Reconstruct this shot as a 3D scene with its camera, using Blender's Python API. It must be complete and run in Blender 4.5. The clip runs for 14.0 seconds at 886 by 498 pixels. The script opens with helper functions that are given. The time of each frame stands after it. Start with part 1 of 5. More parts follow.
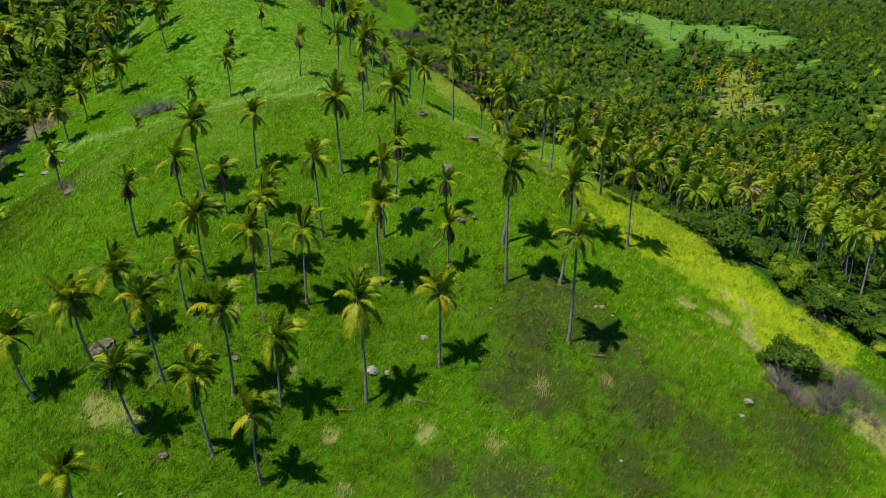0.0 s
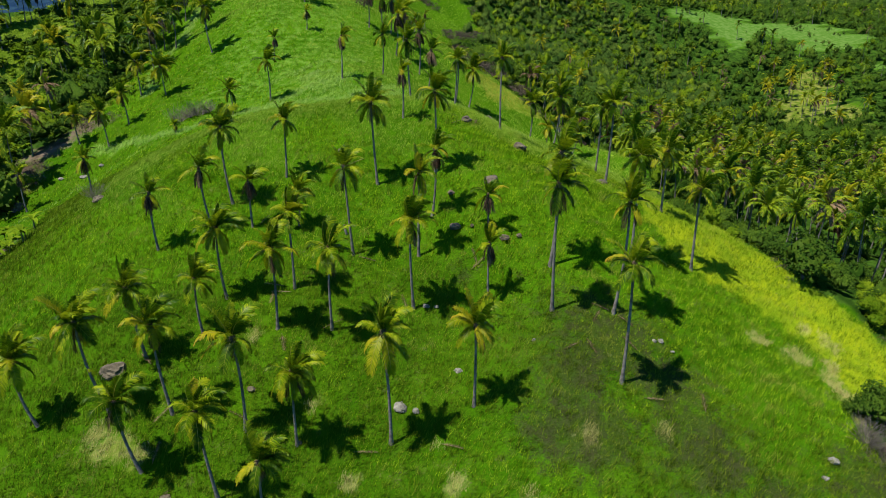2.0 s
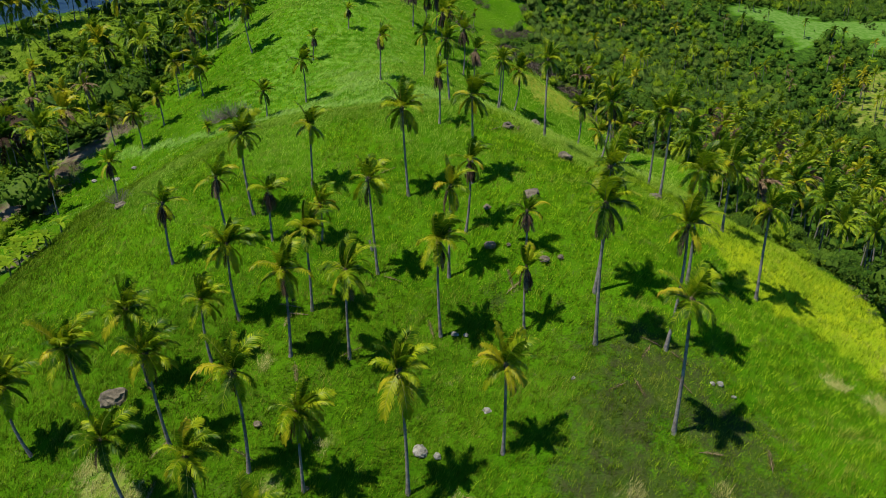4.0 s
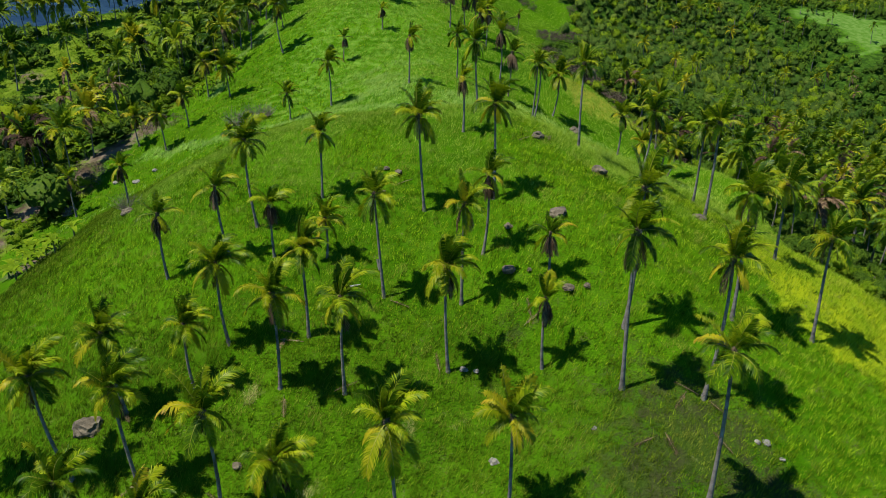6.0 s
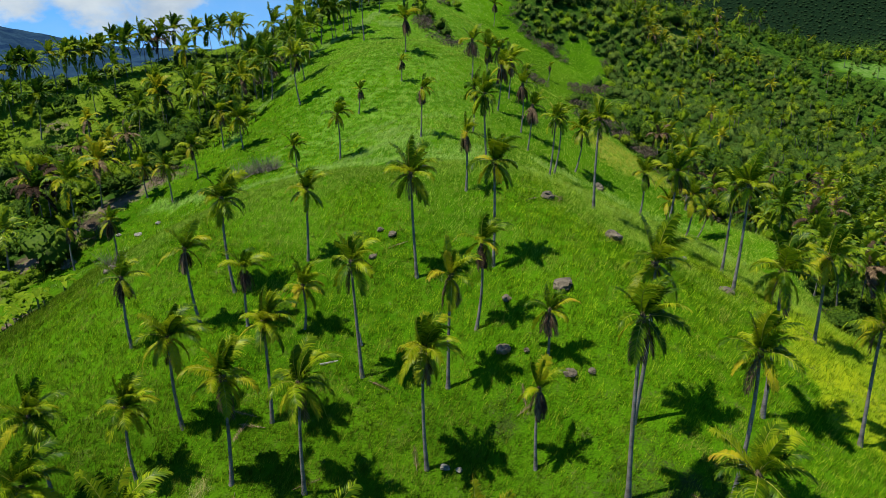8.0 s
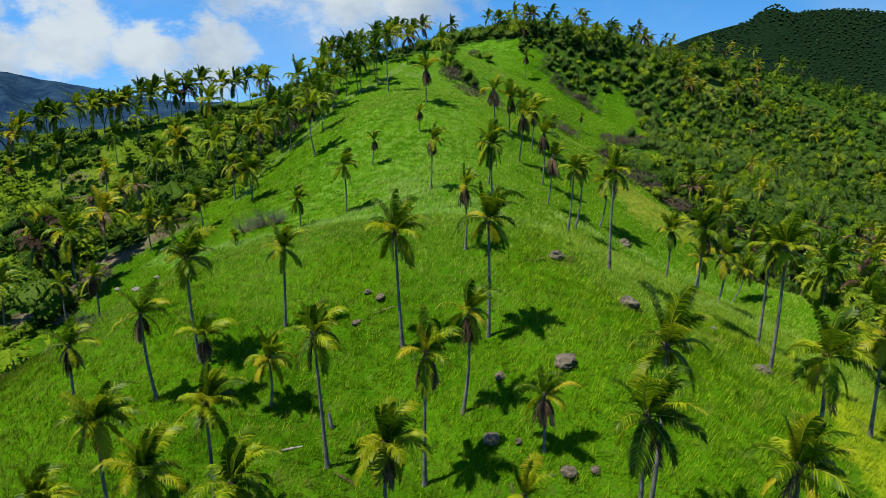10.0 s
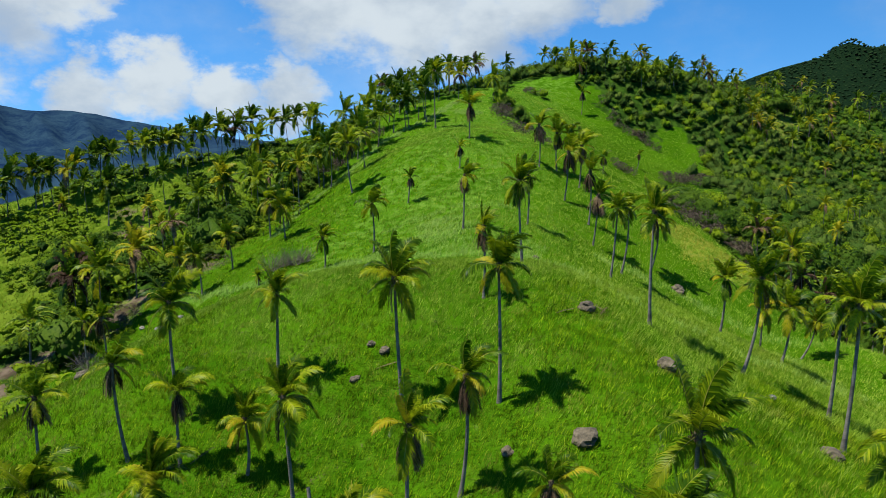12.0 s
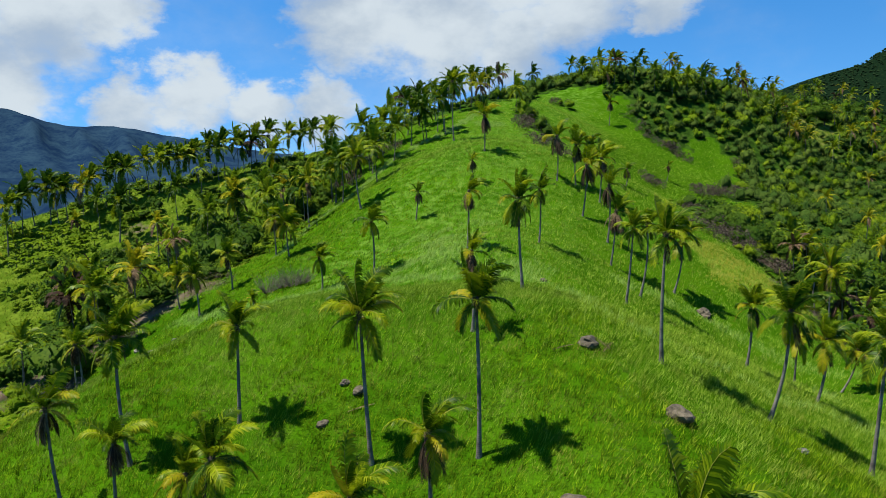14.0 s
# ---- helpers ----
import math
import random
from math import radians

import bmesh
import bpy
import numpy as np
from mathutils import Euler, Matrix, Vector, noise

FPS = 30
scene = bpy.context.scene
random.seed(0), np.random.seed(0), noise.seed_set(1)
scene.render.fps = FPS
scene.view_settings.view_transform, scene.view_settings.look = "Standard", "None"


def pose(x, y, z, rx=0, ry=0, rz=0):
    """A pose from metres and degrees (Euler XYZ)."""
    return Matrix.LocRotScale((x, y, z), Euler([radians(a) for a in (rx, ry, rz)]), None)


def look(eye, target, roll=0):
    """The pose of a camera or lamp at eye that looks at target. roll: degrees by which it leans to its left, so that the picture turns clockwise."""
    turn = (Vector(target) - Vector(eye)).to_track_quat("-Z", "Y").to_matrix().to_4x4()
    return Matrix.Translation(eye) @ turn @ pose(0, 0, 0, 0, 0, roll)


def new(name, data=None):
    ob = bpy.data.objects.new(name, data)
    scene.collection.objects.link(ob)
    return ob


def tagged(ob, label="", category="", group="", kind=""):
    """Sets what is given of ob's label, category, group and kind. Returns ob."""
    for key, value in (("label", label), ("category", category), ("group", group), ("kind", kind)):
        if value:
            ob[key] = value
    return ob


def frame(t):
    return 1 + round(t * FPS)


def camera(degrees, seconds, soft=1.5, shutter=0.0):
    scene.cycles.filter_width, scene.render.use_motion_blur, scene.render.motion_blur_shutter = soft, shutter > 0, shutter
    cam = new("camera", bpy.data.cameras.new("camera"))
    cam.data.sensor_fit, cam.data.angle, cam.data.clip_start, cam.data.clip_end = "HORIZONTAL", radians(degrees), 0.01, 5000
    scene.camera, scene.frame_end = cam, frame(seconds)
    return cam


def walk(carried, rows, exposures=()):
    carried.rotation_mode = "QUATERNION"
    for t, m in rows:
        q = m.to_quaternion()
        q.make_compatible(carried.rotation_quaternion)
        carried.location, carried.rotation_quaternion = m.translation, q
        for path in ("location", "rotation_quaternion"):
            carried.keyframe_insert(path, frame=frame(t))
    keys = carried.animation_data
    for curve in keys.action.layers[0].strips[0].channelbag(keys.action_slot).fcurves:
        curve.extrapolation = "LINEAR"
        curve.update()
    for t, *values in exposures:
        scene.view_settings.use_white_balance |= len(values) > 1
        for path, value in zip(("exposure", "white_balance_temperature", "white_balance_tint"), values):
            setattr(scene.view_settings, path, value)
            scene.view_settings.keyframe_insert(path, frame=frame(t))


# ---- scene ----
cam = camera(67.0, 14.0, soft=0.5)
# seconds, place, yaw, pitch, roll
PATH = [
    (0, -29.43, -64.66, 38.40, -12.47, -20.81, -0.73),
    (0.5, -28.58, -62.73, 38.24, -11.24, -20.79, -0.90),
    (1, -27.80, -60.76, 38.11, -10.08, -20.75, -1.00),
    (1.5, -27.00, -58.72, 37.94, -8.86, -20.73, -1.13),
    (2, -26.26, -56.87, 37.87, -7.70, -20.70, -1.24),
    (2.5, -25.59, -54.97, 37.80, -6.62, -20.67, -1.35),
    (3, -24.88, -53.11, 37.70, -5.49, -20.66, -1.45),
    (3.5, -24.21, -51.24, 37.61, -4.39, -20.64, -1.50),
    (4.3, -23.05, -48.30, 37.43, -2.62, -20.74, -1.52),
    (5.1, -21.70, -45.41, 37.22, -0.92, -20.84, -1.44),
    (6, -19.90, -42.07, 37.02, 0.77, -20.49, -1.29),
    (6.5, -18.81, -40.16, 36.93, 1.61, -20.06, -1.20),
    (7, -17.65, -38.21, 36.90, 2.48, -19.13, -1.11),
    (7.5, -16.55, -36.27, 36.85, 3.24, -17.76, -1.11),
    (8, -15.42, -34.23, 36.69, 4.02, -16.32, -1.18),
    (8.8, -13.70, -30.90, 36.40, 5.18, -14.31, -1.28),
    (9.6, -12.12, -27.48, 36.09, 6.49, -12.72, -1.36),
    (10.5, -10.45, -23.64, 35.71, 8.65, -11.07, -1.41),
    (11, -9.55, -21.53, 35.50, 10.18, -10.13, -1.42),
    (11.5, -8.71, -19.68, 35.45, 11.55, -9.31, -1.37),
    (12, -7.89, -17.62, 35.27, 12.60, -8.66, -1.47),
    (12.5, -7.13, -15.70, 35.13, 13.54, -8.11, -1.62),
    (13, -6.44, -13.77, 35.14, 14.19, -7.80, -1.78),
    (13.5, -5.79, -11.86, 35.30, 14.79, -7.64, -1.85),
    (14, -5.21, -9.95, 35.48, 15.41, -7.58, -1.87),
]
walk(cam, [(t, pose(x, y, z, 0, 0, w) @ pose(0, 0, 0, 90 + p, 0, 0) @ pose(0, 0, 0, 0, 0, r)) for t, x, y, z, w, p, r in PATH])

# ---- daylight: high sun from the west of the path, blue sky with fair-weather cloud ----
SUN = Vector((-0.33, -0.097, 0.939)).normalized()
sun = new("sun", bpy.data.lights.new("sun", "SUN"))
sun.data.energy, sun.data.angle, sun.data.color = 5.0, radians(0.55), (1.0, 0.955, 0.88)
sun.matrix_world = look(SUN * 100, (0, 0, 0))
scene.view_settings.exposure = 0.75


class Tree:
    """A small helper to wire shader nodes."""

    def __init__(self, tree):
        self.tree = tree
        tree.nodes.clear()

    def add(self, kind, ins=None, **props):
        n = self.tree.nodes.new(kind)
        for key, value in props.items():
            if key == "data_type":
                n.data_type = value
            elif key == "blend_type":
                n.blend_type = value
            elif key == "operation":
                n.operation = value
            elif key == "attribute_name":
                n.attribute_name = value
            elif key == "sky_type":
                n.sky_type = value
            elif key == "feature":
                n.feature = value
        for key, value in (ins or {}).items():
            if isinstance(value, tuple) and len(value) == 2 and hasattr(value[0], "outputs"):
                self.tree.links.new(value[0].outputs[value[1]], n.inputs[key])
            elif hasattr(value, "outputs"):
                self.tree.links.new(value.outputs[0], n.inputs[key])
            else:
                n.inputs[key].default_value = value
        return n

    def math(self, op, a, b=0.0):
        return self.add("ShaderNodeMath", {0: a, 1: b}, operation=op)

    def mix(self, fac, a, b):
        n = self.add("ShaderNodeMix", {"Factor": fac}, data_type="RGBA")
        for key, value in ((6, a), (7, b)):
            if hasattr(value, "outputs"):
                self.tree.links.new(value.outputs[2 if value.bl_idname == "ShaderNodeMix" else 0], n.inputs[key])
            else:
                n.inputs[key].default_value = (*value, 1)
        return n

    def noise(self, vec, scale, detail=4.0, rough=0.55):
        return self.add("ShaderNodeTexNoise", {"Vector": vec, "Scale": scale, "Detail": detail, "Roughness": rough})

    def ramp(self, fac, lo, hi):
        n = self.add("ShaderNodeMapRange", {"Value": fac, "From Min": lo, "From Max": hi})
        n.interpolation_type = "SMOOTHSTEP"
        return n


def mixed(n):
    return (n, 2)


world = bpy.data.worlds.new("sky")
scene.world = world
world.use_nodes = True
w = Tree(world.node_tree)
sky = w.add("ShaderNodeTexSky", sky_type="NISHITA")
sky.sun_disc, sky.sun_elevation, sky.sun_rotation = False, math.asin(SUN.z), math.atan2(SUN.x, SUN.y)
sky.air_density, sky.dust_density, sky.ozone_density, sky.altitude = 1.0, 0.15, 3.0, 300
way = w.add("ShaderNodeTexCoord")
# clear air: the deep blue reaches down to the hills
clear_way = w.add("ShaderNodeVectorMath", {0: (way, 0), 1: (0.0, 0.0, 0.18)}, operation="ADD")
w.tree.links.new(w.add("ShaderNodeVectorMath", {0: clear_way}, operation="NORMALIZE").outputs[0], sky.inputs[0])
stretch = w.add("ShaderNodeMapping", {"Vector": (way, 0), "Scale": (1.0, 1.0, 1.6)})


def stirred(vec, scale, reach):
    """Directions pushed about by noise."""
    curl = w.add("ShaderNodeVectorMath", {0: (w.noise(stretch, scale, 6.0, 0.6), 1), 1: (0.5, 0.5, 0.5)}, operation="SUBTRACT")
    push = w.add("ShaderNodeVectorMath", {0: curl, 1: (reach, reach, reach)}, operation="MULTIPLY")
    return w.add("ShaderNodeVectorMath", {0: vec, 1: push}, operation="ADD")


drift = w.add("ShaderNodeVectorMath", {0: stirred(stirred((way, 0), 7.0, 0.16), 22.0, 0.07)}, operation="NORMALIZE")
puff = w.noise(stretch, 5.5, 9.0, 0.56)
broad = w.noise(stretch, 1.7, 3.0, 0.5)
# heaps of cloud: azimuth and height in degrees, reach
heaps = None
for az, el, reach in ((-45, 11, 6.5), (-48, 7, 6), (-51, 15, 9), (-35, 5.2, 4.2), (-39.5, 4.5, 4), (-30, 5, 4), (-25, 4.6, 4), (-22, 12, 7), (-15, 11, 7), (-9, 9, 5.5), (-4, 12, 6), (-12, 17, 9), (2, 12, 4), (-40.5, 12, 4.6)):
    a, e = radians(az), radians(el)
    dot = w.add("ShaderNodeVectorMath", {0: drift, 1: (math.sin(a) * math.cos(e), math.cos(a) * math.cos(e), math.sin(e))}, operation="DOT_PRODUCT")
    one = w.ramp((dot, 1), math.cos(radians(reach)), 1.0)
    heaps = one if heaps is None else w.math("MAXIMUM", heaps, one)
cover = w.math("ADD", w.math("MULTIPLY", heaps, 0.62), w.math("MULTIPLY", broad, 0.3))
cover = w.math("ADD", cover, w.math("MULTIPLY", puff, 0.75))
veil = w.math("MULTIPLY", w.ramp(w.noise(stretch, 3.1, 8.0, 0.6), 0.46, 0.8), 0.3)
cloud = w.math("MAXIMUM", w.ramp(cover, 0.56, 1.16), veil)
shade = w.ramp(puff, 0.36, 0.62)
white = w.mix(shade, (4.4, 5.4, 6.6), (6.9, 7.8, 8.5))
deep = w.add("ShaderNodeHueSaturation", {"Hue": 0.5, "Saturation": 1.36, "Value": 1.95, "Color": sky})
air = w.mix(cloud, deep, white)
w.tree.links.new(w.add("ShaderNodeBackground", {"Color": mixed(air), "Strength": 0.057}).outputs[0], w.add("ShaderNodeOutputWorld").inputs[0])


# ---- materials ----
def material(name):
    m = bpy.data.materials.new(name)
    m.use_nodes = True
    return m, Tree(m.node_tree)


def leaf_material(name, low, mid, high, through_light=0.3, rough=0.5, patch=0.05, shine=0.02, speckle=0.65, upright=0.0, plants=0.0, clumps=0.0, sered=0.45):
    """Leaves: three tints picked by piece, by plant and by broad patches, partly lit through."""
    m, t = material(name)
    pos = t.add("ShaderNodeNewGeometry")
    pick = (pos, "Random Per Island")
    wide = t.noise((pos, "Position"), patch, 3.0)
    fine = t.noise((pos, "Position"), 2.3, 3.0)
    a = t.mix(t.ramp(wide, 0.4, 0.6), low, mid)
    both = t.math("ADD", t.math("MULTIPLY", pick, speckle), t.math("MULTIPLY", fine, 1.1 - speckle))
    col = t.mix(t.ramp(both, 0.4, 0.85), a, high)
    if plants:
        # each plant has a green of its own
        own_tone = t.math("FRACT", t.math("ADD", (t.add("ShaderNodeAttribute", attribute_name="plant"), "Fac"), (t.add("ShaderNodeObjectInfo"), "Random")))
        col = t.mix(t.math("MULTIPLY", t.ramp(own_tone, 0.75, 0.2), plants), col, tuple(q * 0.75 for q in low))
        col = t.mix(t.math("MULTIPLY", t.ramp(own_tone, 0.7, 1.0), plants * 0.7), col, high)
    if clumps:
        # tussocks, with the shade of hollows between them put into the tint
        tuft = t.ramp(t.noise((pos, "Position"), 0.85, 3.0, 0.6), 0.58, 0.4)
        col = t.mix(t.math("MULTIPLY", tuft, clumps), col, tuple(q * 0.6 for q in low))
        sere = t.ramp(t.math("ADD", t.noise((pos, "Position"), 0.33, 5.0, 0.65), t.math("MULTIPLY", (pos, "Random Per Island"), 0.16)), 0.62, 0.8)
        col = t.mix(t.math("MULTIPLY", sere, sered), col, (0.26, 0.25, 0.045))
    body = t.add("ShaderNodeBsdfPrincipled", {"Base Color": mixed(col), "Roughness": rough, "Specular IOR Level": shine})
    glow = t.add("ShaderNodeBsdfTranslucent", {"Color": mixed(col)})
    if upright:
        # fine blades shade like the sward that they form
        own = t.add("ShaderNodeVectorMath", {0: (pos, "Normal"), 1: (1 - upright, 1 - upright, 1 - upright)}, operation="MULTIPLY")
        sward = t.add("ShaderNodeVectorMath", {0: t.add("ShaderNodeVectorMath", {0: own, 1: (0.0, 0.0, upright)}, operation="ADD")}, operation="NORMALIZE")
        t.tree.links.new(sward.outputs[0], body.inputs["Normal"])
    out = t.add("ShaderNodeMixShader", {0: through_light, 1: body, 2: glow})
    t.tree.links.new(out.outputs[0], t.add("ShaderNodeOutputMaterial").inputs[0])
    return m


def palm_material(name, low, mid, high, tip_tint, tip_share, lit=0.36, shine=0.07, rough=0.38):
    """Palm leaflets: tinted leaflet by leaflet and frond by frond, dried out towards the tips."""
    m, t = material(name)
    geo, info = t.add("ShaderNodeNewGeometry"), t.add("ShaderNodeObjectInfo")
    own = t.math("FRACT", t.math("ADD", (info, "Random"), (t.add("ShaderNodeAttribute", attribute_name="plant"), "Fac")))
    pick = t.math("ADD", t.math("MULTIPLY", (geo, "Random Per Island"), 0.4), t.math("MULTIPLY", own, 0.6))
    fine = t.noise((geo, "Position"), 1.1, 3.0)
    col = t.mix(t.ramp(pick, 0.15, 0.6), low, mid)
    col = t.mix(t.ramp(t.math("ADD", t.math("MULTIPLY", pick, 0.6), t.math("MULTIPLY", fine, 0.5)), 0.48, 0.82), col, high)
    tip = t.add("ShaderNodeAttribute", attribute_name="tip")
    worn = t.math("ADD", (tip, "Fac"), t.math("SUBTRACT", t.math("MULTIPLY", pick, 0.7), 0.35))
    col = t.mix(t.math("MULTIPLY", t.ramp(worn, 0.55, 1.05), tip_share), col, tip_tint)
    body = t.add("ShaderNodeBsdfPrincipled", {"Base Color": mixed(col), "Roughness": rough, "Specular IOR Level": shine})
    glow = t.add("ShaderNodeBsdfTranslucent", {"Color": mixed(col)})
    out = t.add("ShaderNodeMixShader", {0: lit, 1: body, 2: glow})
    t.tree.links.new(out.outputs[0], t.add("ShaderNodeOutputMaterial").inputs[0])
    return m


def solid_material(name, dark, light, scale, rough=0.85, bump=0.4, stretch=(1, 1, 1), detail=6.0, shine=0.2):
    m, t = material(name)
    tc = t.add("ShaderNodeTexCoord")
    vec = t.add("ShaderNodeMapping", {"Vector": (tc, "Object"), "Scale": stretch})
    big, small = t.noise(vec, scale, detail, 0.6), t.noise(vec, scale * 7, 4.0, 0.6)
    f = t.math("ADD", t.math("MULTIPLY", big, 0.65), t.math("MULTIPLY", small, 0.35))
    col = t.mix(t.ramp(f, 0.35, 0.65), dark, light)
    bmp = t.add("ShaderNodeBump", {"Strength": bump, "Distance": 0.05, "Height": f})
    body = t.add("ShaderNodeBsdfPrincipled", {"Base Color": mixed(col), "Roughness": rough, "Normal": bmp, "Specular IOR Level": shine})
    t.tree.links.new(body.outputs[0], t.add("ShaderNodeOutputMaterial").inputs[0])
    return m


def ground_material():
    """Grass turf, bare soil, dry straw, pale seed heads with painted sheen and woodland floor, by where each one grows.
    """
    m, t = material("turf")
    pos = t.add("ShaderNodeNewGeometry")
    here = (pos, "Position")
    wide, mid, fine = t.noise(here, 0.06, 4.0), t.noise(here, 0.6, 5.0), t.noise(here, 5.0, 4.0)
    col = t.mix(t.ramp(wide, 0.38, 0.62), (0.0292, 0.0891, 0.00162), (0.0518, 0.134, 0.00243))
    col = t.mix(t.ramp(mid, 0.4, 0.7), col, (0.0527, 0.121, 0.00405))
    col = t.mix(t.math("MULTIPLY", t.ramp(fine, 0.45, 0.75), 0.5), col, (0.00972, 0.0365, 0.00162))
    # the far hill's woodland floor is darkened for a cloud's shadow
    for name, strong, tint, other in (("olive", 0.5, (0.0243, 0.062, 0.0022), (0.0446, 0.1, 0.003)), ("pale", 0.8, (0.146, 0.267, 0.0365), (0.0972, 0.219, 0.0178)), ("lime", 1.0, (0.203, 0.251, 0.00648), (0.138, 0.203, 0.00648)), ("straw", 0.5, (0.324, 0.3, 0.0972), (0.194, 0.219, 0.0405)),
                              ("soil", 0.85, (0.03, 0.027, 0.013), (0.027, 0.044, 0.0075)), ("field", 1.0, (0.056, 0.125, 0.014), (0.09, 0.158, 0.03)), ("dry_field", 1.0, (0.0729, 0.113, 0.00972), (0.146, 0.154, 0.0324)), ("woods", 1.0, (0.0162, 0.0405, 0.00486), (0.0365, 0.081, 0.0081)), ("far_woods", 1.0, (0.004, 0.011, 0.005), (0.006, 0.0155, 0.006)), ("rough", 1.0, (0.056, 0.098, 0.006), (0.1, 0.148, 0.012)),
                              ("earth", 1.0, (0.0567, 0.0421, 0.0267), (0.121, 0.0932, 0.0648))):
        part_col = t.mix(t.ramp(t.noise(here, 0.35, 5.0), 0.4, 0.62), tint, other)
        grow = t.add("ShaderNodeAttribute", attribute_name=name)
        edge = t.math("ADD", t.math("ADD", (grow, "Fac"), t.math("MULTIPLY", t.math("SUBTRACT", mid, 0.5), 1.4)), t.math("MULTIPLY", t.math("SUBTRACT", fine, 0.5), 1.1))
        col = t.mix(t.math("MULTIPLY", t.ramp(edge, 0.2, 0.85), strong), col, part_col)
    bmp = t.add("ShaderNodeBump", {"Strength": 0.8, "Distance": 0.25, "Height": t.math("ADD", fine, mid)})
    body = t.add("ShaderNodeBsdfPrincipled", {"Base Color": mixed(col), "Roughness": 0.9, "Normal": bmp, "Specular IOR Level": 0.0})
    t.tree.links.new(body.outputs[0], t.add("ShaderNodeOutputMaterial").inputs[0])
    return m


def bark_material():
    """Grey palm bark with leaf-scar rings."""
    m, t = material("palm_bark")
    tc = t.add("ShaderNodeTexCoord")
    rings = t.add("ShaderNodeTexWave", {"Vector": (tc, "Object"), "Scale": 2.2, "Distortion": 4.0, "Detail": 3.0, "Detail Scale": 2.0})
    rings.bands_direction = "Z"
    blot = t.noise((tc, "Object"), 1.4, 5.0)
    f = t.math("ADD", t.math("MULTIPLY", rings, 0.1), t.math("MULTIPLY", blot, 0.9))
    col = t.mix(t.ramp(f, 0.25, 0.75), (0.069, 0.06, 0.049), (0.23, 0.206, 0.17))
    bmp = t.add("ShaderNodeBump", {"Strength": 0.35, "Distance": 0.02, "Height": rings})
    body = t.add("ShaderNodeBsdfPrincipled", {"Base Color": mixed(col), "Roughness": 0.9, "Normal": bmp, "Specular IOR Level": 0.15})
    t.tree.links.new(body.outputs[0], t.add("ShaderNodeOutputMaterial").inputs[0])
    return m


TURF = ground_material()
BARK = bark_material()
TWIG = solid_material("bark_brown", (0.0405, 0.0324, 0.0243), (0.13, 0.105, 0.081), 3.0)
STONE = solid_material("boulder_stone", (0.0446, 0.0373, 0.0227), (0.138, 0.113, 0.0729), 1.6, bump=0.8)
PALE_STONE = solid_material("pale_stone", (0.081, 0.077, 0.0567), (0.243, 0.227, 0.178), 1.8, bump=0.6)
FIBRE = solid_material("palm_fibre", (0.045, 0.03, 0.018), (0.14, 0.1, 0.06), 6.0, rough=0.95)
HUSK = solid_material("coconut_husk", (0.081, 0.105, 0.0162), (0.211, 0.162, 0.0405), 4.0, rough=0.5)
BANANA_BARK = solid_material("banana_stem", (0.06, 0.08, 0.02), (0.17, 0.18, 0.07), 3.0)
DEAD_WOOD = solid_material("dead_wood", (0.113, 0.0972, 0.081), (0.34, 0.308, 0.259), 2.0, stretch=(1, 1, 0.15))
DRY_TWIG = solid_material("dry_twigs", (0.081, 0.0689, 0.0527), (0.194, 0.162, 0.126), 2.0)
GRASS = leaf_material("grass_blades", (0.023, 0.062, 0.0018), (0.088, 0.178, 0.0034), (0.28, 0.41, 0.013), 0.34, 0.5, patch=0.3, upright=0.35, shine=0.0, clumps=0.65, sered=0.6)
# blue raised in these tints to paint in distance haze
UPPER_GRASS = leaf_material("upper_grass", (0.07, 0.146, 0.004), (0.128, 0.238, 0.014), (0.31, 0.43, 0.05), 0.32, 0.5, patch=0.07, upright=0.35, shine=0.0, clumps=0.5)
OLIVE_GRASS = leaf_material("olive_grass", (0.025, 0.056, 0.0026), (0.062, 0.118, 0.0042), (0.16, 0.225, 0.012), 0.32, 0.5, patch=0.12, upright=0.35, shine=0.0, clumps=0.6)
LIME_GRASS = leaf_material("lime_grass", (0.125, 0.215, 0.006), (0.18, 0.27, 0.009), (0.27, 0.345, 0.02), 0.35, 0.5, patch=0.2, upright=0.35, shine=0.0, clumps=0.12)
# sheen of grass on the crests, put into the seed-head colour
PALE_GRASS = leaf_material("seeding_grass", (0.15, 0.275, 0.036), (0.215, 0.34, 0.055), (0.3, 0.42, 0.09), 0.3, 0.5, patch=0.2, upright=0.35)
OCHRE_GRASS = leaf_material("ochre_grass", (0.17, 0.19, 0.01), (0.25, 0.235, 0.02), (0.34, 0.3, 0.05), 0.33, 0.5, patch=0.3, upright=0.35, shine=0.0)
VALLEY_BLADES = leaf_material("valley_grass", (0.07, 0.112, 0.004), (0.118, 0.16, 0.007), (0.23, 0.265, 0.02), 0.32, 0.5, patch=0.12, upright=0.35, shine=0.0, clumps=0.5)
STRAW = leaf_material("straw_blades", (0.243, 0.259, 0.0567), (0.34, 0.316, 0.0972), (0.446, 0.381, 0.162), 0.35, 0.6, patch=0.4, upright=0.35)
FROND = palm_material("palm_green", (0.026, 0.068, 0.002), (0.088, 0.155, 0.003), (0.28, 0.33, 0.007), (0.2, 0.14, 0.018), 0.35)
FROND_FAR = palm_material("far_palm_green", (0.018, 0.052, 0.003), (0.068, 0.132, 0.0048), (0.22, 0.275, 0.01), (0.2, 0.14, 0.018), 0.3)
FROND_OLD = palm_material("palm_yellow", (0.12, 0.165, 0.003), (0.21, 0.235, 0.005), (0.36, 0.31, 0.012), (0.3, 0.15, 0.025), 0.75)
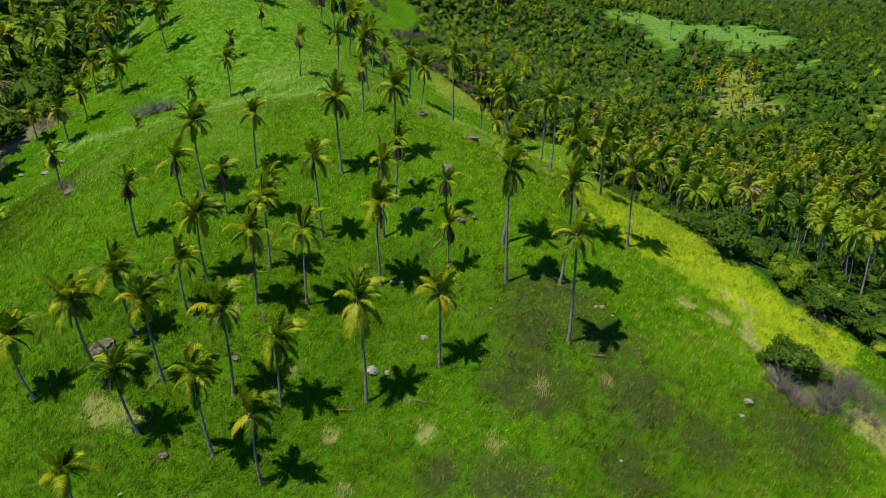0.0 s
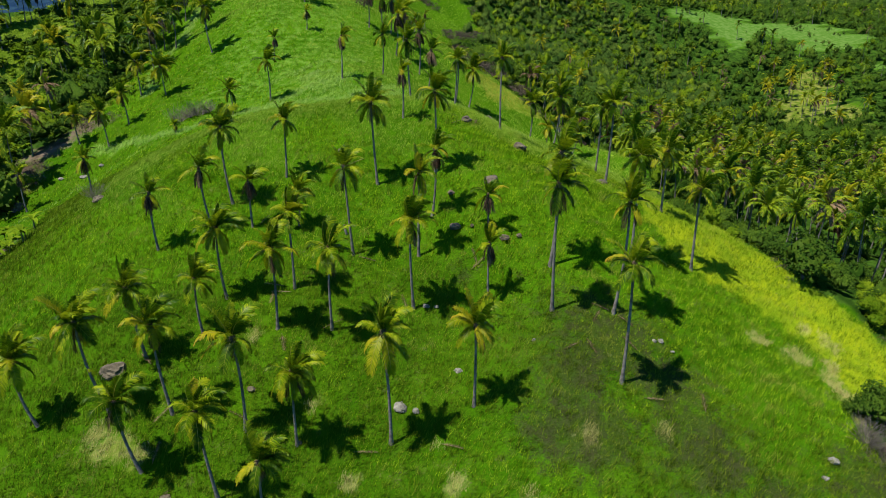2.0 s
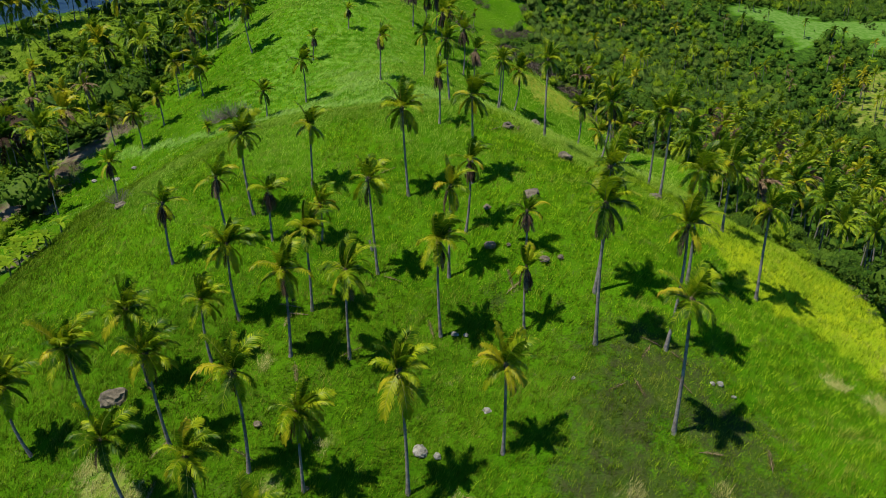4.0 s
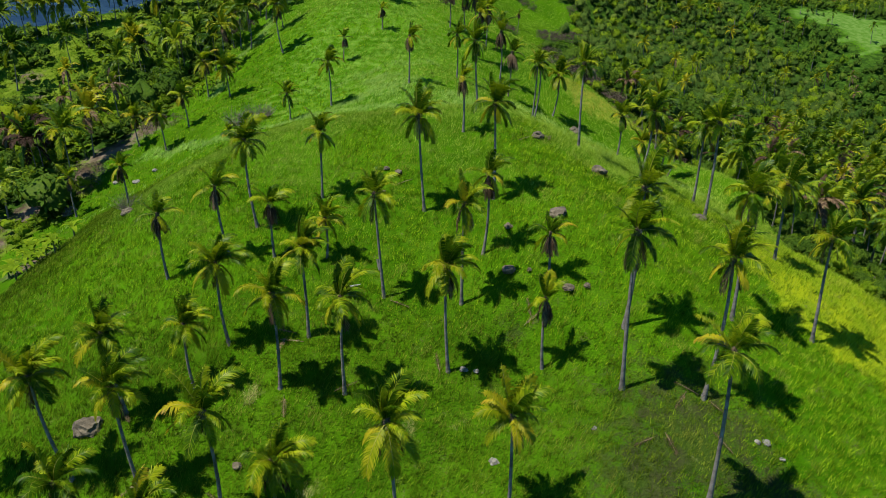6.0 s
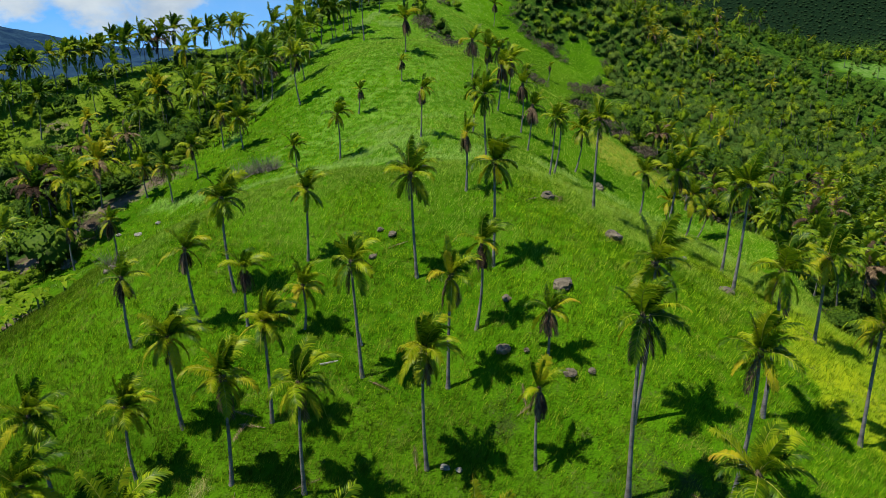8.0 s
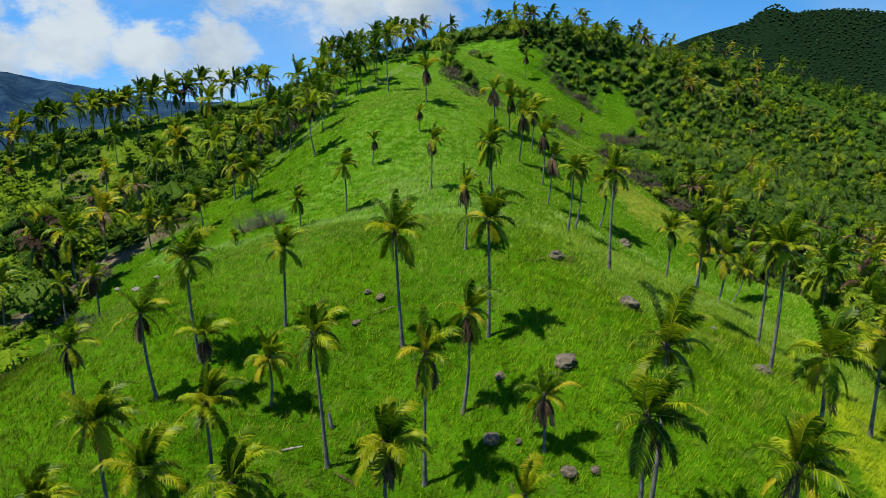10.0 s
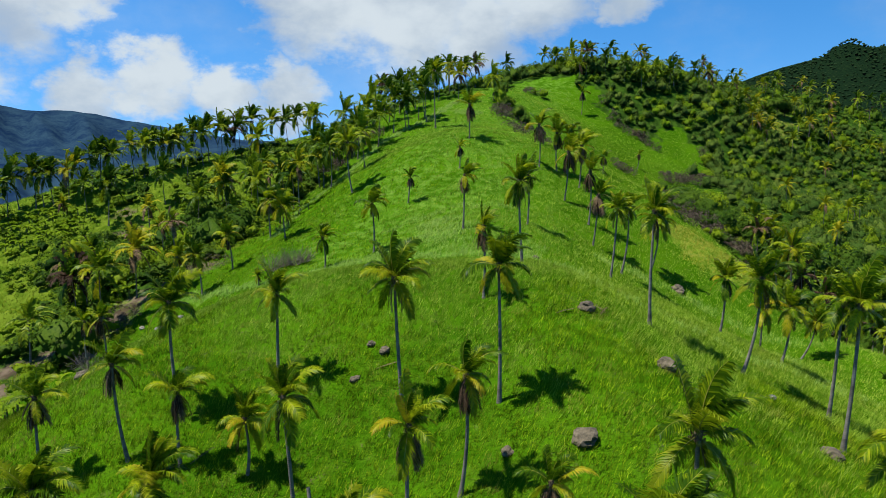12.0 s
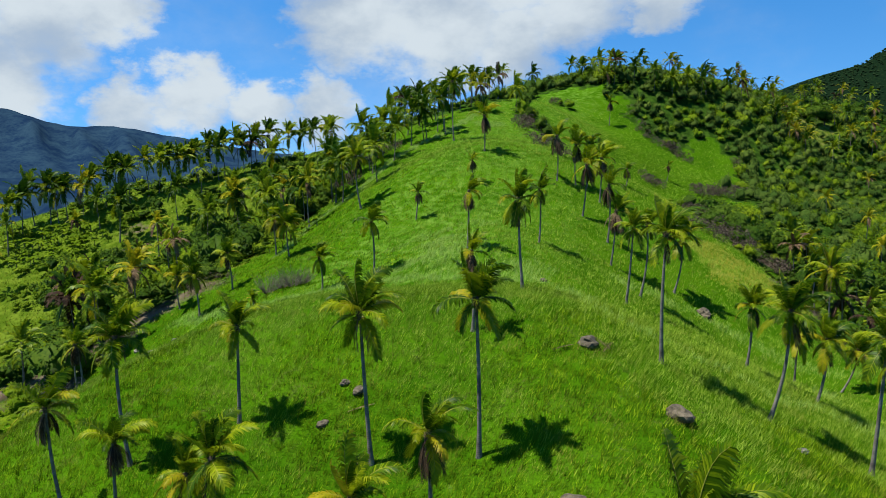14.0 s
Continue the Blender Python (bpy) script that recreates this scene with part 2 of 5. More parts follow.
FROND_DRY = palm_material("palm_dry", (0.03, 0.018, 0.011), (0.07, 0.043, 0.024), (0.19, 0.13, 0.068), (0.2, 0.15, 0.09), 0.4, lit=0.12, shine=0.05, rough=0.7)
RIB = solid_material("palm_rib", (0.13, 0.15, 0.012), (0.3, 0.27, 0.04), 1.5, rough=0.45, bump=0.0)
RIB_DRY = solid_material("dry_rib", (0.09, 0.06, 0.035), (0.24, 0.17, 0.1), 1.5, rough=0.8, bump=0.0)
LEAF = leaf_material("broad_leaves", (0.024, 0.063, 0.006), (0.047, 0.1, 0.009), (0.092, 0.152, 0.014), 0.42, 0.5, patch=0.1, speckle=0.4, upright=0.55, plants=0.4)
LEAF_BRIGHT = leaf_material("bright_leaves", (0.064, 0.13, 0.004), (0.112, 0.195, 0.006), (0.2, 0.268, 0.011), 0.42, 0.5, patch=0.1, speckle=0.4, upright=0.42, plants=0.5)
LEAF_FAR = leaf_material("far_leaves", (0.032, 0.076, 0.011), (0.052, 0.108, 0.0155), (0.115, 0.165, 0.024), 0.42, 0.6, patch=0.09, speckle=0.4, upright=0.6, plants=0.4)
# cloud shadow over the far hill, put into the leaf colour
LEAF_SHADED = leaf_material("cloud_shaded_leaves", (0.0075, 0.021, 0.0075), (0.011, 0.027, 0.0085), (0.017, 0.036, 0.011), 0.1, 0.7, patch=0.012, speckle=0.35, upright=0.7)
SCRUB = leaf_material("grey_scrub", (0.042, 0.034, 0.024), (0.08, 0.062, 0.044), (0.14, 0.112, 0.08), 0.15, 0.8, patch=0.2)
# blue of distance haze mixed into the forest colour
MOUNTAIN = solid_material("hazed_mountain_forest", (0.006, 0.0175, 0.042), (0.02, 0.045, 0.068), 0.012, rough=1.0, bump=0.0, shine=0.0)

# ---- the lie of the land: heights on a coarse plan, joined by a thin plate ----
KNOLL = [
    (39, -13, -10.0), (-26, -6.5, -4.0), (0, -6.5, -2.6), (19.5, -6.5, -3.5), (-84.5, 0, -10.8), (-52, 0, -0.3),
    (-6.5, 0, 1.4), (6.5, 0, -0.5), (26, 6.5, -1.0), (-32.5, 13, 5.9), (-13, 13, 4.3), (32.5, 13, 0.9),
    (-13, 19.5, 9.6), (13, 19.5, 6.1), (26, 19.5, 2.7), (-26, 26, 10.4), (-6.5, 26, 14.0), (19.5, 26, 7.0),
    (-19.5, 32.5, 14.0), (-58.5, 45.5, 13.7), (-13, 52, 22.0), (6.5, 52, 12.6), (39, 52, -4.3), (-84.5, 58.5, 0.8),
    (-39, 58.5, 20.5), (13, 65, 9.9), (-32.5, 71.5, 19.2), (-19.5, 71.5, 20.2), (-65, 78, 12.2), (13, 78, 7.4),
    (-78, 84.5, 8.5), (-45.5, 84.5, 18.2), (-26, 84.5, 23.3), (-65, 91, 16.4), (23.2, 90.1, 1.9),
]
RIDGE = [
    (-208, -78, -30.8), (-78, -78, -20.5), (52, -78, -24.8), (-84.5, 97.5, 13.0), (-45.5, 97.5, 20.9), (6.5, 97.5, 9.5),
    (-78, 104, 14.7), (52, 104, -14.2), (29.5, 97, 2.7), (38, 95, 0.6), (40.5, 86, 0.6), (47, 92, -7.5), (-6.5, 123.5, 21.7), (26, 123.5, 6.6), (-84.5, 130, 17.6),
    (-52, 130, 32.5), (39, 130, -6.6), (-32.5, 149.5, 38.9), (-84.5, 156, 25.4), (6.5, 156, 22.0), (39, 156, 3.2),
    (26, 214.5, 9.8), (6.5, 247, 25.1), (-39, 260, 56.6),
    (-78, 286, 57.9), (52, 286, 16.0), (-13, 305.5, 49.1), (-6.5, 338, 71.0), (45.5, 344.5, 59.5), (26, 357.5, 70.5),
    (-32.5, 383.5, 73.7), (45.5, 383.5, 63.5), (-208, 468, 40), (-78, 468, 66.3), (52, 468, 65.1), (52, 260, 14.3),
    (26, 318.5, 45.5),
]
WEST = [
    (-181.8, 145.1, 20.1), (-165.2, 148.3, 23.4), (-150.9, 154.9, 27.3), (-141.2, 165.5, 30.3), (-131.7, 184.5, 33.8), (-125.7, 203.4, 35.7), (-116.0, 219.7, 39.3), (-103.2, 233.1, 43.6), (-226.9, 184.7, 9.1), (-190.6, 199.9, 16.3), (-164.4, 234.8, 22.8), (-142.0, 273.8, 28.3), (-130.4, 133.1, 16.8), (-148, 137.7, 19.5),
]
VALLEY = [
    (182, -78, -37.3), (312, -78, -37.1), (182, 104, -25.9), (312, 104, -17.7), (97.5, 123.5, -24.2), (136.5, 149.5, -33.4),
    (149.5, 221, -27.2), (182, 286, -20.0), (312, 286, -6.0), (97.5, 195, -11.7), (91, 260, 0.0), (117, 330, 4.0),
    (84, 351, 27.0), (78, 396, 55.0), (123, 390, 29.0), (60, 450, 69.0), (92, 450, 63.0), (123, 450, 56.0),
    (185, 460, 40.0), (240, 430, 20.0), (240, 375, 4.0), (320, 460, 14.0), (200, 340, -10.0),
]
PLAN = np.array(KNOLL + RIDGE + WEST + VALLEY, float)


def plate(r2):
    return 0.5 * r2 * np.log(r2 + 1e-12)


def bend_plate():
    n = len(PLAN)
    k = plate((PLAN[:, None, 0] - PLAN[:, 0]) ** 2 + (PLAN[:, None, 1] - PLAN[:, 1]) ** 2)
    q = np.c_[np.ones(n), PLAN[:, :2]]
    return np.linalg.solve(np.block([[k, q], [q.T, np.zeros((3, 3))]]), np.r_[PLAN[:, 2], 0, 0, 0])


BENT = bend_plate()
# far hills: x, y, reach across, reach along, height
FAR_HILLS = [(430, 1060, 200, 210, 126), (680, 1180, 300, 260, 70), (331, 1008, 24, 40, 24), (200, 1080, 160, 210, 82), (950, 800, 300, 300, 60), (420, 620, 260, 120, 14)]


def height(x, y):
    """Height of the ground at plan positions (arrays)."""
    x, y = np.asarray(x, float), np.asarray(y, float)
    cx, cy = np.clip(x, -235, 310), np.clip(y, -76, 462)
    z = np.empty(x.size)
    fx, fy = cx.ravel(), cy.ravel()
    for i in range(0, x.size, 20000):
        a, b = fx[i:i + 20000], fy[i:i + 20000]
        z[i:i + 20000] = plate((a[:, None] - PLAN[:, 0]) ** 2 + (b[:, None] - PLAN[:, 1]) ** 2) @ BENT[:-3] + BENT[-3] + BENT[-2] * a + BENT[-1] * b
    z = z.reshape(x.shape)
    out = np.hypot(x - cx, y - cy)
    fade = np.exp(-(out / 170.0) ** 2)
    far = -4.0 - 16.0 * (x < -100)
    for hx, hy, rx, ry, h in FAR_HILLS:
        far = far + h * np.exp(-((x - hx) / rx) ** 2 - ((y - hy) / ry) ** 2)
    z = z * fade + far * (1 - fade)
    # a washed-out hollow under the thicket
    z = z - 2.0 * np.exp(-((x - 25.6) ** 2 + (y + 8.6) ** 2) / 2.1 ** 2)
    # hummocks and folds
    near = np.exp(-(out / 60.0) ** 2)
    z = z + near * (0.16 * np.sin(x * 0.71 + 1.3 * np.sin(y * 0.23)) * np.sin(y * 0.63 + 1.1 * np.sin(x * 0.31)) + 0.07 * np.sin(x * 1.9 + y * 1.1) * np.sin(y * 2.3 - x * 0.7))
    return z


def inside(poly, x, y):
    """Which plan positions lie within a closed line."""
    x, y = np.asarray(x, float), np.asarray(y, float)
    r = np.zeros(x.shape, bool)
    for (ax, ay), (bx, by) in zip(poly, poly[1:] + poly[:1]):
        r ^= ((ay > y) != (by > y)) & (x < (bx - ax) * (y - ay) / (by - ay + 1e-9) + ax)
    return r


def spot(x, y, places):
    """How strongly soft round places (x, y, reach) cover plan positions, 0 to 1."""
    r = np.zeros(np.shape(x))
    for px, py, reach in places:
        r = np.maximum(r, np.exp(-((x - px) ** 2 + (y - py) ** 2) / reach ** 2))
    return r


def along(x, y, lines):
    """How strongly soft lines (places, half width, strength) cover plan positions, 0 to 1."""
    r = np.zeros(np.shape(x))
    for places, reach, strength in lines:
        for (ax, ay), (bx, by) in zip(places, places[1:]):
            k = np.clip(((x - ax) * (bx - ax) + (y - ay) * (by - ay)) / ((bx - ax) ** 2 + (by - ay) ** 2), 0, 1)
            r = np.maximum(r, strength * np.exp(-((x - ax - k * (bx - ax)) ** 2 + (y - ay - k * (by - ay)) ** 2) / reach ** 2))
    return r


# edge of the open grass hill, anticlockwise from the foot
MEADOW = [(-84, -90), (70, -90), (47, -45), (44, -15), (42.5, -1), (36.5, 5), (32.5, 13), (31, 26), (29.5, 42), (32, 58), (35.5, 74), (39, 92), (38, 106), (32, 124), (26, 142), (19, 154), (11, 170),
          (22, 205), (38, 258), (40, 280), (43, 301), (37, 312), (29, 315), (18, 307), (21, 293), (12, 297), (5, 302), (-1, 312), (-5, 319), (-12, 327), (-18, 332), (-30, 336), (-45, 334), (-50, 306), (-52, 252), (-70, 232), (-84, 222), (-84, 192), (-83, 173), (-81, 147), (-83, 137), (-85, 128), (-82, 112), (-82, 101),
          (-85, 92), (-90, 88), (-88, 74), (-95, 62), (-97, 38), (-92, 10)]
LIME = [(13, 25), (15, 18), (21, 12.5), (25, 7), (26, 1), (24, -5), (30, -7), (41.5, -1), (35.5, 6), (32, 14), (31, 26), (26, 40), (20, 44), (15, 34)]
LIME_FAR = [(6, 128), (11, 114), (22, 112), (26, 120), (22, 134), (12, 140)]
LEFT_CLEARING = [(-200, 88), (-117, 86), (-117, 104), (-128, 122), (-128, 140), (-118, 152), (-98, 158), (-90, 172), (-92, 215), (-118, 232), (-190, 190), (-225, 150)]
FIELDS = [[(195, 418), (221, 440), (250, 445), (268, 430), (281, 431), (300, 440), (338, 440), (340, 389), (331, 371), (302, 354), (273, 352), (272, 378), (254, 396), (233, 364), (221, 363), (224, 397), (209, 415)],
          [(298, 336), (299, 305), (288, 292), (289, 314)]]
DRY_FIELDS = [[(66, 366), (82, 400), (112, 410), (100, 380), (72, 348)], [(256, 333), (251, 309), (239, 275), (229, 236), (220, 224), (216, 239), (195, 241), (181, 249), (202, 286), (230, 315)], [(269, 237), (290, 247), (254, 208), (239, 208)]]
SOIL = [(0, 5.5, 7.5), (-5, 1, 5), (4, 0, 5), (-5, -5.5, 5), (5, -7.5, 6), (-9, -5, 4), (-12, -15, 5), (-18.5, -12.5, 3), (20, -14, 6), (10, -14, 4), (0, -16, 4), (-14, 16.4, 1.5), (24, -9, 3)]
STRAWS = [(19.0, 6.0, 1.0), (18.4, 6.6, 0.7), (22.0, 4.0, 1.2), (22.8, 3.2, 0.9), (26.1, 8.1, 0.8), (27.6, 6.6, 0.9), (28.1, 5.1, 0.9), (25.4, 2.1, 1.0), (24.4, 0.6, 1.1), (23.9, -0.5, 1.1), (24.0, -1.7, 1.1), (24.2, -2.7, 1.2), (24.2, -4.6, 1.2), (31.7, -13.7, 3.0), (34, -16, 4),
          (-5.8, -5.9, 1.0), (-12.4, -10.7, 1.1), (-19.1, -7.7, 1.1), (-28.8, -6.2, 0.8), (-50.8, -1.7, 1.2), (-27.8, -12.1, 0.9), (-20, -4, 0.7), (-32, 1, 0.7), (-24, 7, 0.7), (-38, 9, 0.8), (-49.8, -1.4, 1.4), (-51.9, 0.1, 1.3), (-47.8, -2.6, 1.2), (-35.9, -2.4, 1.0), (2.0, -5.5, 0.9)]
# olive at (16, 255) and (10, 165) paints the shade of the east slope
OLIVES = [(-80, 77, 6), (-74, 82, 6), (-84, 72, 5), (-82, 40, 18), (-78, 65, 16), (-74, 88, 12), (-64, 106, 9), (16, 255, 30), (10, 165, 14), (-42, -5, 20), (-54, 10, 14), (-60, -15, 20), (4, -13, 15), (20, -15, 8), (-25, -14, 10), (-10, 5, 11), (-22, 2, 10), (-30, 12, 10), (-46, 12, 9), (-19, 13, 7)]
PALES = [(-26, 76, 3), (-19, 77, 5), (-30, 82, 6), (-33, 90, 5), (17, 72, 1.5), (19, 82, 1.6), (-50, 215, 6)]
# pale seed heads and painted sheen along the brow, the west rim and the ribs of the east slope: places, half width,
# strength
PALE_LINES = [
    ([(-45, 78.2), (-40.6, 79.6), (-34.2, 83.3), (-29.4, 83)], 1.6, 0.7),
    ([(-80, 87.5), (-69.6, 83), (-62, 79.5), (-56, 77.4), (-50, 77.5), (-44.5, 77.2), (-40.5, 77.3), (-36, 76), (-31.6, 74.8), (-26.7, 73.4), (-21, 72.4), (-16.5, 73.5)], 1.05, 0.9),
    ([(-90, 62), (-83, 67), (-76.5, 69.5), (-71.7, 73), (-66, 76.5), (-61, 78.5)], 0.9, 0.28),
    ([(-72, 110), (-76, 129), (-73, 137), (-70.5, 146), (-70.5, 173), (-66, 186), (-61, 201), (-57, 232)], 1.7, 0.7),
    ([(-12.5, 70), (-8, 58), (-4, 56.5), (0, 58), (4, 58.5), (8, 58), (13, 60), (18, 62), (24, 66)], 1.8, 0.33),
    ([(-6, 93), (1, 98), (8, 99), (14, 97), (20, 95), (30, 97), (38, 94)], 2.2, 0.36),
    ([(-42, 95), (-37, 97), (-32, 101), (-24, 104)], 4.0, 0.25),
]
SCRUBS = [(-80, 176, 5), (-76, 185, 4), (-79, 163, 4), (10, 148, 4), (15, 148, 4), (20, 147, 4), (33, -8, 3.5), (31, -11.5, 3), (22.5, -8, 1.8), (-78, 181, 3), (-75, 187, 3), (-92, 82, 7), (-80, 98, 5), (28, 130, 7), (22, 150, 6), (30, 112, 5), (12, 172, 6), (38, 270, 6), (-3, 316, 2.2), (1, 308, 2.6), (5, 302, 3), (9, 299.5, 3.4), (13, 297, 3.4), (17, 294, 3), (20, 292, 2.4), (41, 305, 3), (43, 299, 3), (-37, 309, 3), (-31, 312, 2.5), (-38, 215, 2.4), (-33, 203, 2), (-28, 180, 2), (-24, 163, 2.4), (-20, 154, 2.5), (3, 236, 5), (19, 156, 5), (24, 154, 5), (26, 150, 5),
          (22, 253, 5), (29, 259, 5), (-39, 223, 4), (33, 20, 5), (36, 4, 4), (30, -12, 4), (34, 60, 4)]
EARTHS = [(-87, 91.5, 3), (-84, 95, 2.6), (-91, 90, 3.4), (-81.5, 99.5, 2.2), (25.5, -8.6, 2.4), (23, -8.6, 1.7), (-84, 52, 4), (-125, 130, 3), (-112, 133, 3), (-131, 140, 3), (-100, 119, 3), (21, 155, 4), (25, 152, 4), (29, 131, 4), (-92, 84, 5), (-97, 76, 5), (-82, 98, 4), (-100, 66, 4), (-104, 72, 4)]
BRUSH = [(-43, 247, 4.5), (-40, 234, 5), (-34, 222, 5), (22, 152, 7), (14, 172, 6), (36, 262, 7), (-33, 309, 3)]


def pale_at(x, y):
    """Where the grass is pale with seed heads and painted sheen."""
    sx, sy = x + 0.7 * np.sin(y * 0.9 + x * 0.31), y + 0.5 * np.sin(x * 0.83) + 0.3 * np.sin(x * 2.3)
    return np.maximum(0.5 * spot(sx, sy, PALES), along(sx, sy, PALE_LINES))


WEST_BRUSH = [(-128, 116, 9), (-117, 113, 9), (-106, 103, 9), (-96, 104, 8), (-95, 116, 8), (-104, 127, 7), (-93, 133, 8), (-88, 122, 8), (-110, 140, 6), (-86, 146, 7), (-97, 149, 7), (-119, 158, 5), (-135, 146, 5), (-142, 161, 5), (-133, 170, 5), (-113, 186, 6),
              (-86, 160, 7), (-88, 176, 7), (-103, 186, 6), (-92, 96, 7), (-100, 84, 8), (-110, 92, 6), (-95, 74, 5), (-90, 196, 7), (-88, 212, 8), (-104, 75, 6), (-120, 104, 5), (-160, 148, 5), (-126, 128, 4)]


def west(x, y):
    """The west valley and its ridge."""
    return (x < -58) & (y > 45) & (y < 235)


def strayed(x, y, f, reach):
    """Plan positions pushed about, so that edges drawn on the plan wander."""
    return (x + reach * (np.sin(y * f + 1.7 * np.sin(x * f * 0.7)) + 0.5 * np.sin(y * f * 2.7 + x * f * 1.9)),
            y + reach * (np.sin(x * f * 1.1 + 1.3 * np.sin(y * f * 0.8)) + 0.5 * np.sin(x * f * 2.9 - y * f * 1.7)))


def fields(x, y, polys=FIELDS):
    x, y = strayed(x, y, 0.21, 4.5)
    r = np.zeros(np.shape(x), bool)
    for poly in polys:
        r |= inside(poly, x, y)
    return r


def woods(x, y):
    """Whether trees and brush stand at plan positions."""
    x, y = np.asarray(x, float), np.asarray(y, float)
    sx, sy = strayed(x, y, 0.37, 1.0 + 2.0 * np.clip((y - 90) / 80, 0, 1))
    return (~inside(MEADOW, sx, sy) & (y > -60)) | (spot(sx, sy, BRUSH) > 0.5)


def spread(lo, hi, core, fine, rate):
    """Grid lines: even within the core, ever wider outside."""
    a = list(np.arange(core[0], core[1] + fine / 2, fine))
    step, v = fine, a[-1]
    while v < hi:
        step *= rate
        v += step
        a.append(min(v, hi))
    step, v = fine, a[0]
    while v > lo:
        step *= rate
        v -= step
        a.insert(0, max(v, lo))
    return np.array(a)


def raw_mesh(name, verts, faces, mat=None, smooth=False):
    """A mesh from arrays of places and of equally long faces."""
    me = bpy.data.meshes.new(name)
    verts, faces = np.asarray(verts, np.float32), np.asarray(faces, np.int32)
    n, k = faces.shape
    me.vertices.add(len(verts))
    me.vertices.foreach_set("co", verts.ravel())
    me.loops.add(n * k)
    me.loops.foreach_set("vertex_index", faces.ravel())
    me.polygons.add(n)
    me.polygons.foreach_set("loop_start", np.arange(0, n * k, k, dtype=np.int32))
    me.polygons.foreach_set("loop_total", np.full(n, k, np.int32))
    if smooth:
        me.polygons.foreach_set("use_smooth", np.ones(n, bool))
    me.update(calc_edges=True)
    if mat:
        me.materials.append(mat)
    return me


def build_ground():
    xs = spread(-4600, 4600, (-110, 56), 1.6, 1.06)
    ys = spread(-1200, 4700, (-40, 320), 1.6, 1.06)
    gx, gy = np.meshgrid(xs, ys)
    gz = height(gx, gy)
    nx, ny = len(xs), len(ys)
    idx = np.arange(nx * ny).reshape(ny, nx)
    faces = np.stack([idx[:-1, :-1], idx[:-1, 1:], idx[1:, 1:], idx[1:, :-1]], -1).reshape(-1, 4)
    me = raw_mesh("ground", np.stack([gx, gy, gz], -1).reshape(-1, 3), faces, TURF, smooth=True)
    x, y = gx.ravel(), gy.ravel()
    wood = woods(x, y).astype(float)
    clear = np.maximum(inside(LEFT_CLEARING, x, y), west(x, y) & (spot(x, y, WEST_BRUSH) < 0.45)).astype(float)
    # broad pale tint fades eastward: shade of the slope turned from the sun, painted
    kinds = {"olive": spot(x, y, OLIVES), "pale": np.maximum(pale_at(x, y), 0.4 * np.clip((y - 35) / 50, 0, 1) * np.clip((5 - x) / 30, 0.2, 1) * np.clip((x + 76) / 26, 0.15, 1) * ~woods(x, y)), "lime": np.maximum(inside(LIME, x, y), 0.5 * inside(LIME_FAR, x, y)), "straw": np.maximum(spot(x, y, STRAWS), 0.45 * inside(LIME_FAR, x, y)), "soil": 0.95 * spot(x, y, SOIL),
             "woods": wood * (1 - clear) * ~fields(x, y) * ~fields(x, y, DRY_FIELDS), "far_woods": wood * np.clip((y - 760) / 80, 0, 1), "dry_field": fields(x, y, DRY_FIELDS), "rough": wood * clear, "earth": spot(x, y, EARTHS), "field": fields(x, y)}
    for name, value in kinds.items():
        at = me.attributes.new(name, "FLOAT", "POINT")
        at.data.foreach_set("value", np.asarray(value, np.float32))
    return tagged(new("ground", me), "green grass hillside with bare soil and dry patches", "ground", kind="structure")


ground = build_ground()


def ground_at(x, y):
    return float(height(np.array([x]), np.array([y]))[0])


# ---- mountains beyond the valley ----
def mountain_range(name, label, dist, az_from, az_to, profile, seed):
    """A far range: a slope from the plain up to an uneven crest. profile: (azimuth, height) along the crest."""
    n, rings = 260, 26
    az = np.radians(np.linspace(az_from, az_to, n))
    top = np.interp(np.degrees(az), [q[0] for q in profile], [q[1] for q in profile])
    top = np.convolve(np.pad(top, 3, mode="edge"), np.ones(7) / 7, "valid")
    rng = np.random.RandomState(seed)
    for k in range(1, 7):
        top = top * (1 + 0.016 / k * np.sin(az * 23 * 2 ** k * 0.7 + rng.rand() * 6))
    verts = []
    for j in range(rings):
        s = j / (rings - 1)
        d = dist * (1 + 0.35 * s)
        spur = 1 - 2 * np.abs(np.sin(az * 38 + s * 1.2 + 1.6 * np.sin(az * 17)))
        gully = 1 - 2 * np.abs(np.sin(az * 97 - s * 2.6 + 1.4 * np.sin(az * 41)))
        fold = 1 + (0.14 * spur + 0.04 * gully) * np.sin(math.pi * s ** 1.3)
        z = -40 + (top + 40) * s ** 0.8 * fold
        verts.append(np.stack([np.sin(az) * d, np.cos(az) * d, z], -1))
    idx = np.arange(n * rings).reshape(rings, n)
    faces = np.stack([idx[:-1, :-1], idx[:-1, 1:], idx[1:, 1:], idx[1:, :-1]], -1).reshape(-1, 4)
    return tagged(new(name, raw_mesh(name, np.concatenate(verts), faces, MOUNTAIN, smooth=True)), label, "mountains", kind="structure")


# both ranges carry the haze in their colour
mountain_range("backdrop", "dark blue-green mountains across the valley, haze put into their colour", 2600, -85, 40, [(-85, 180), (-70, 300), (-60, 360), (-54, 385), (-50, 345), (-48, 313), (-46.9, 290), (-45.7, 263), (-44, 238), (-42, 249), (-40, 234), (-38, 203), (-37, 180), (-34.7, 164), (-32, 128), (-28.7, 90), (-20, 70), (0, 50), (40, 30)], 3)
mountain_range("backdrop", "dark wooded foothills below the mountains, tinted blue for haze", 640, -88, -27, [(-88, 44), (-62, 40), (-52, 36), (-46, 28), (-40, 12), (-34, -8), (-27, -38)], 5)


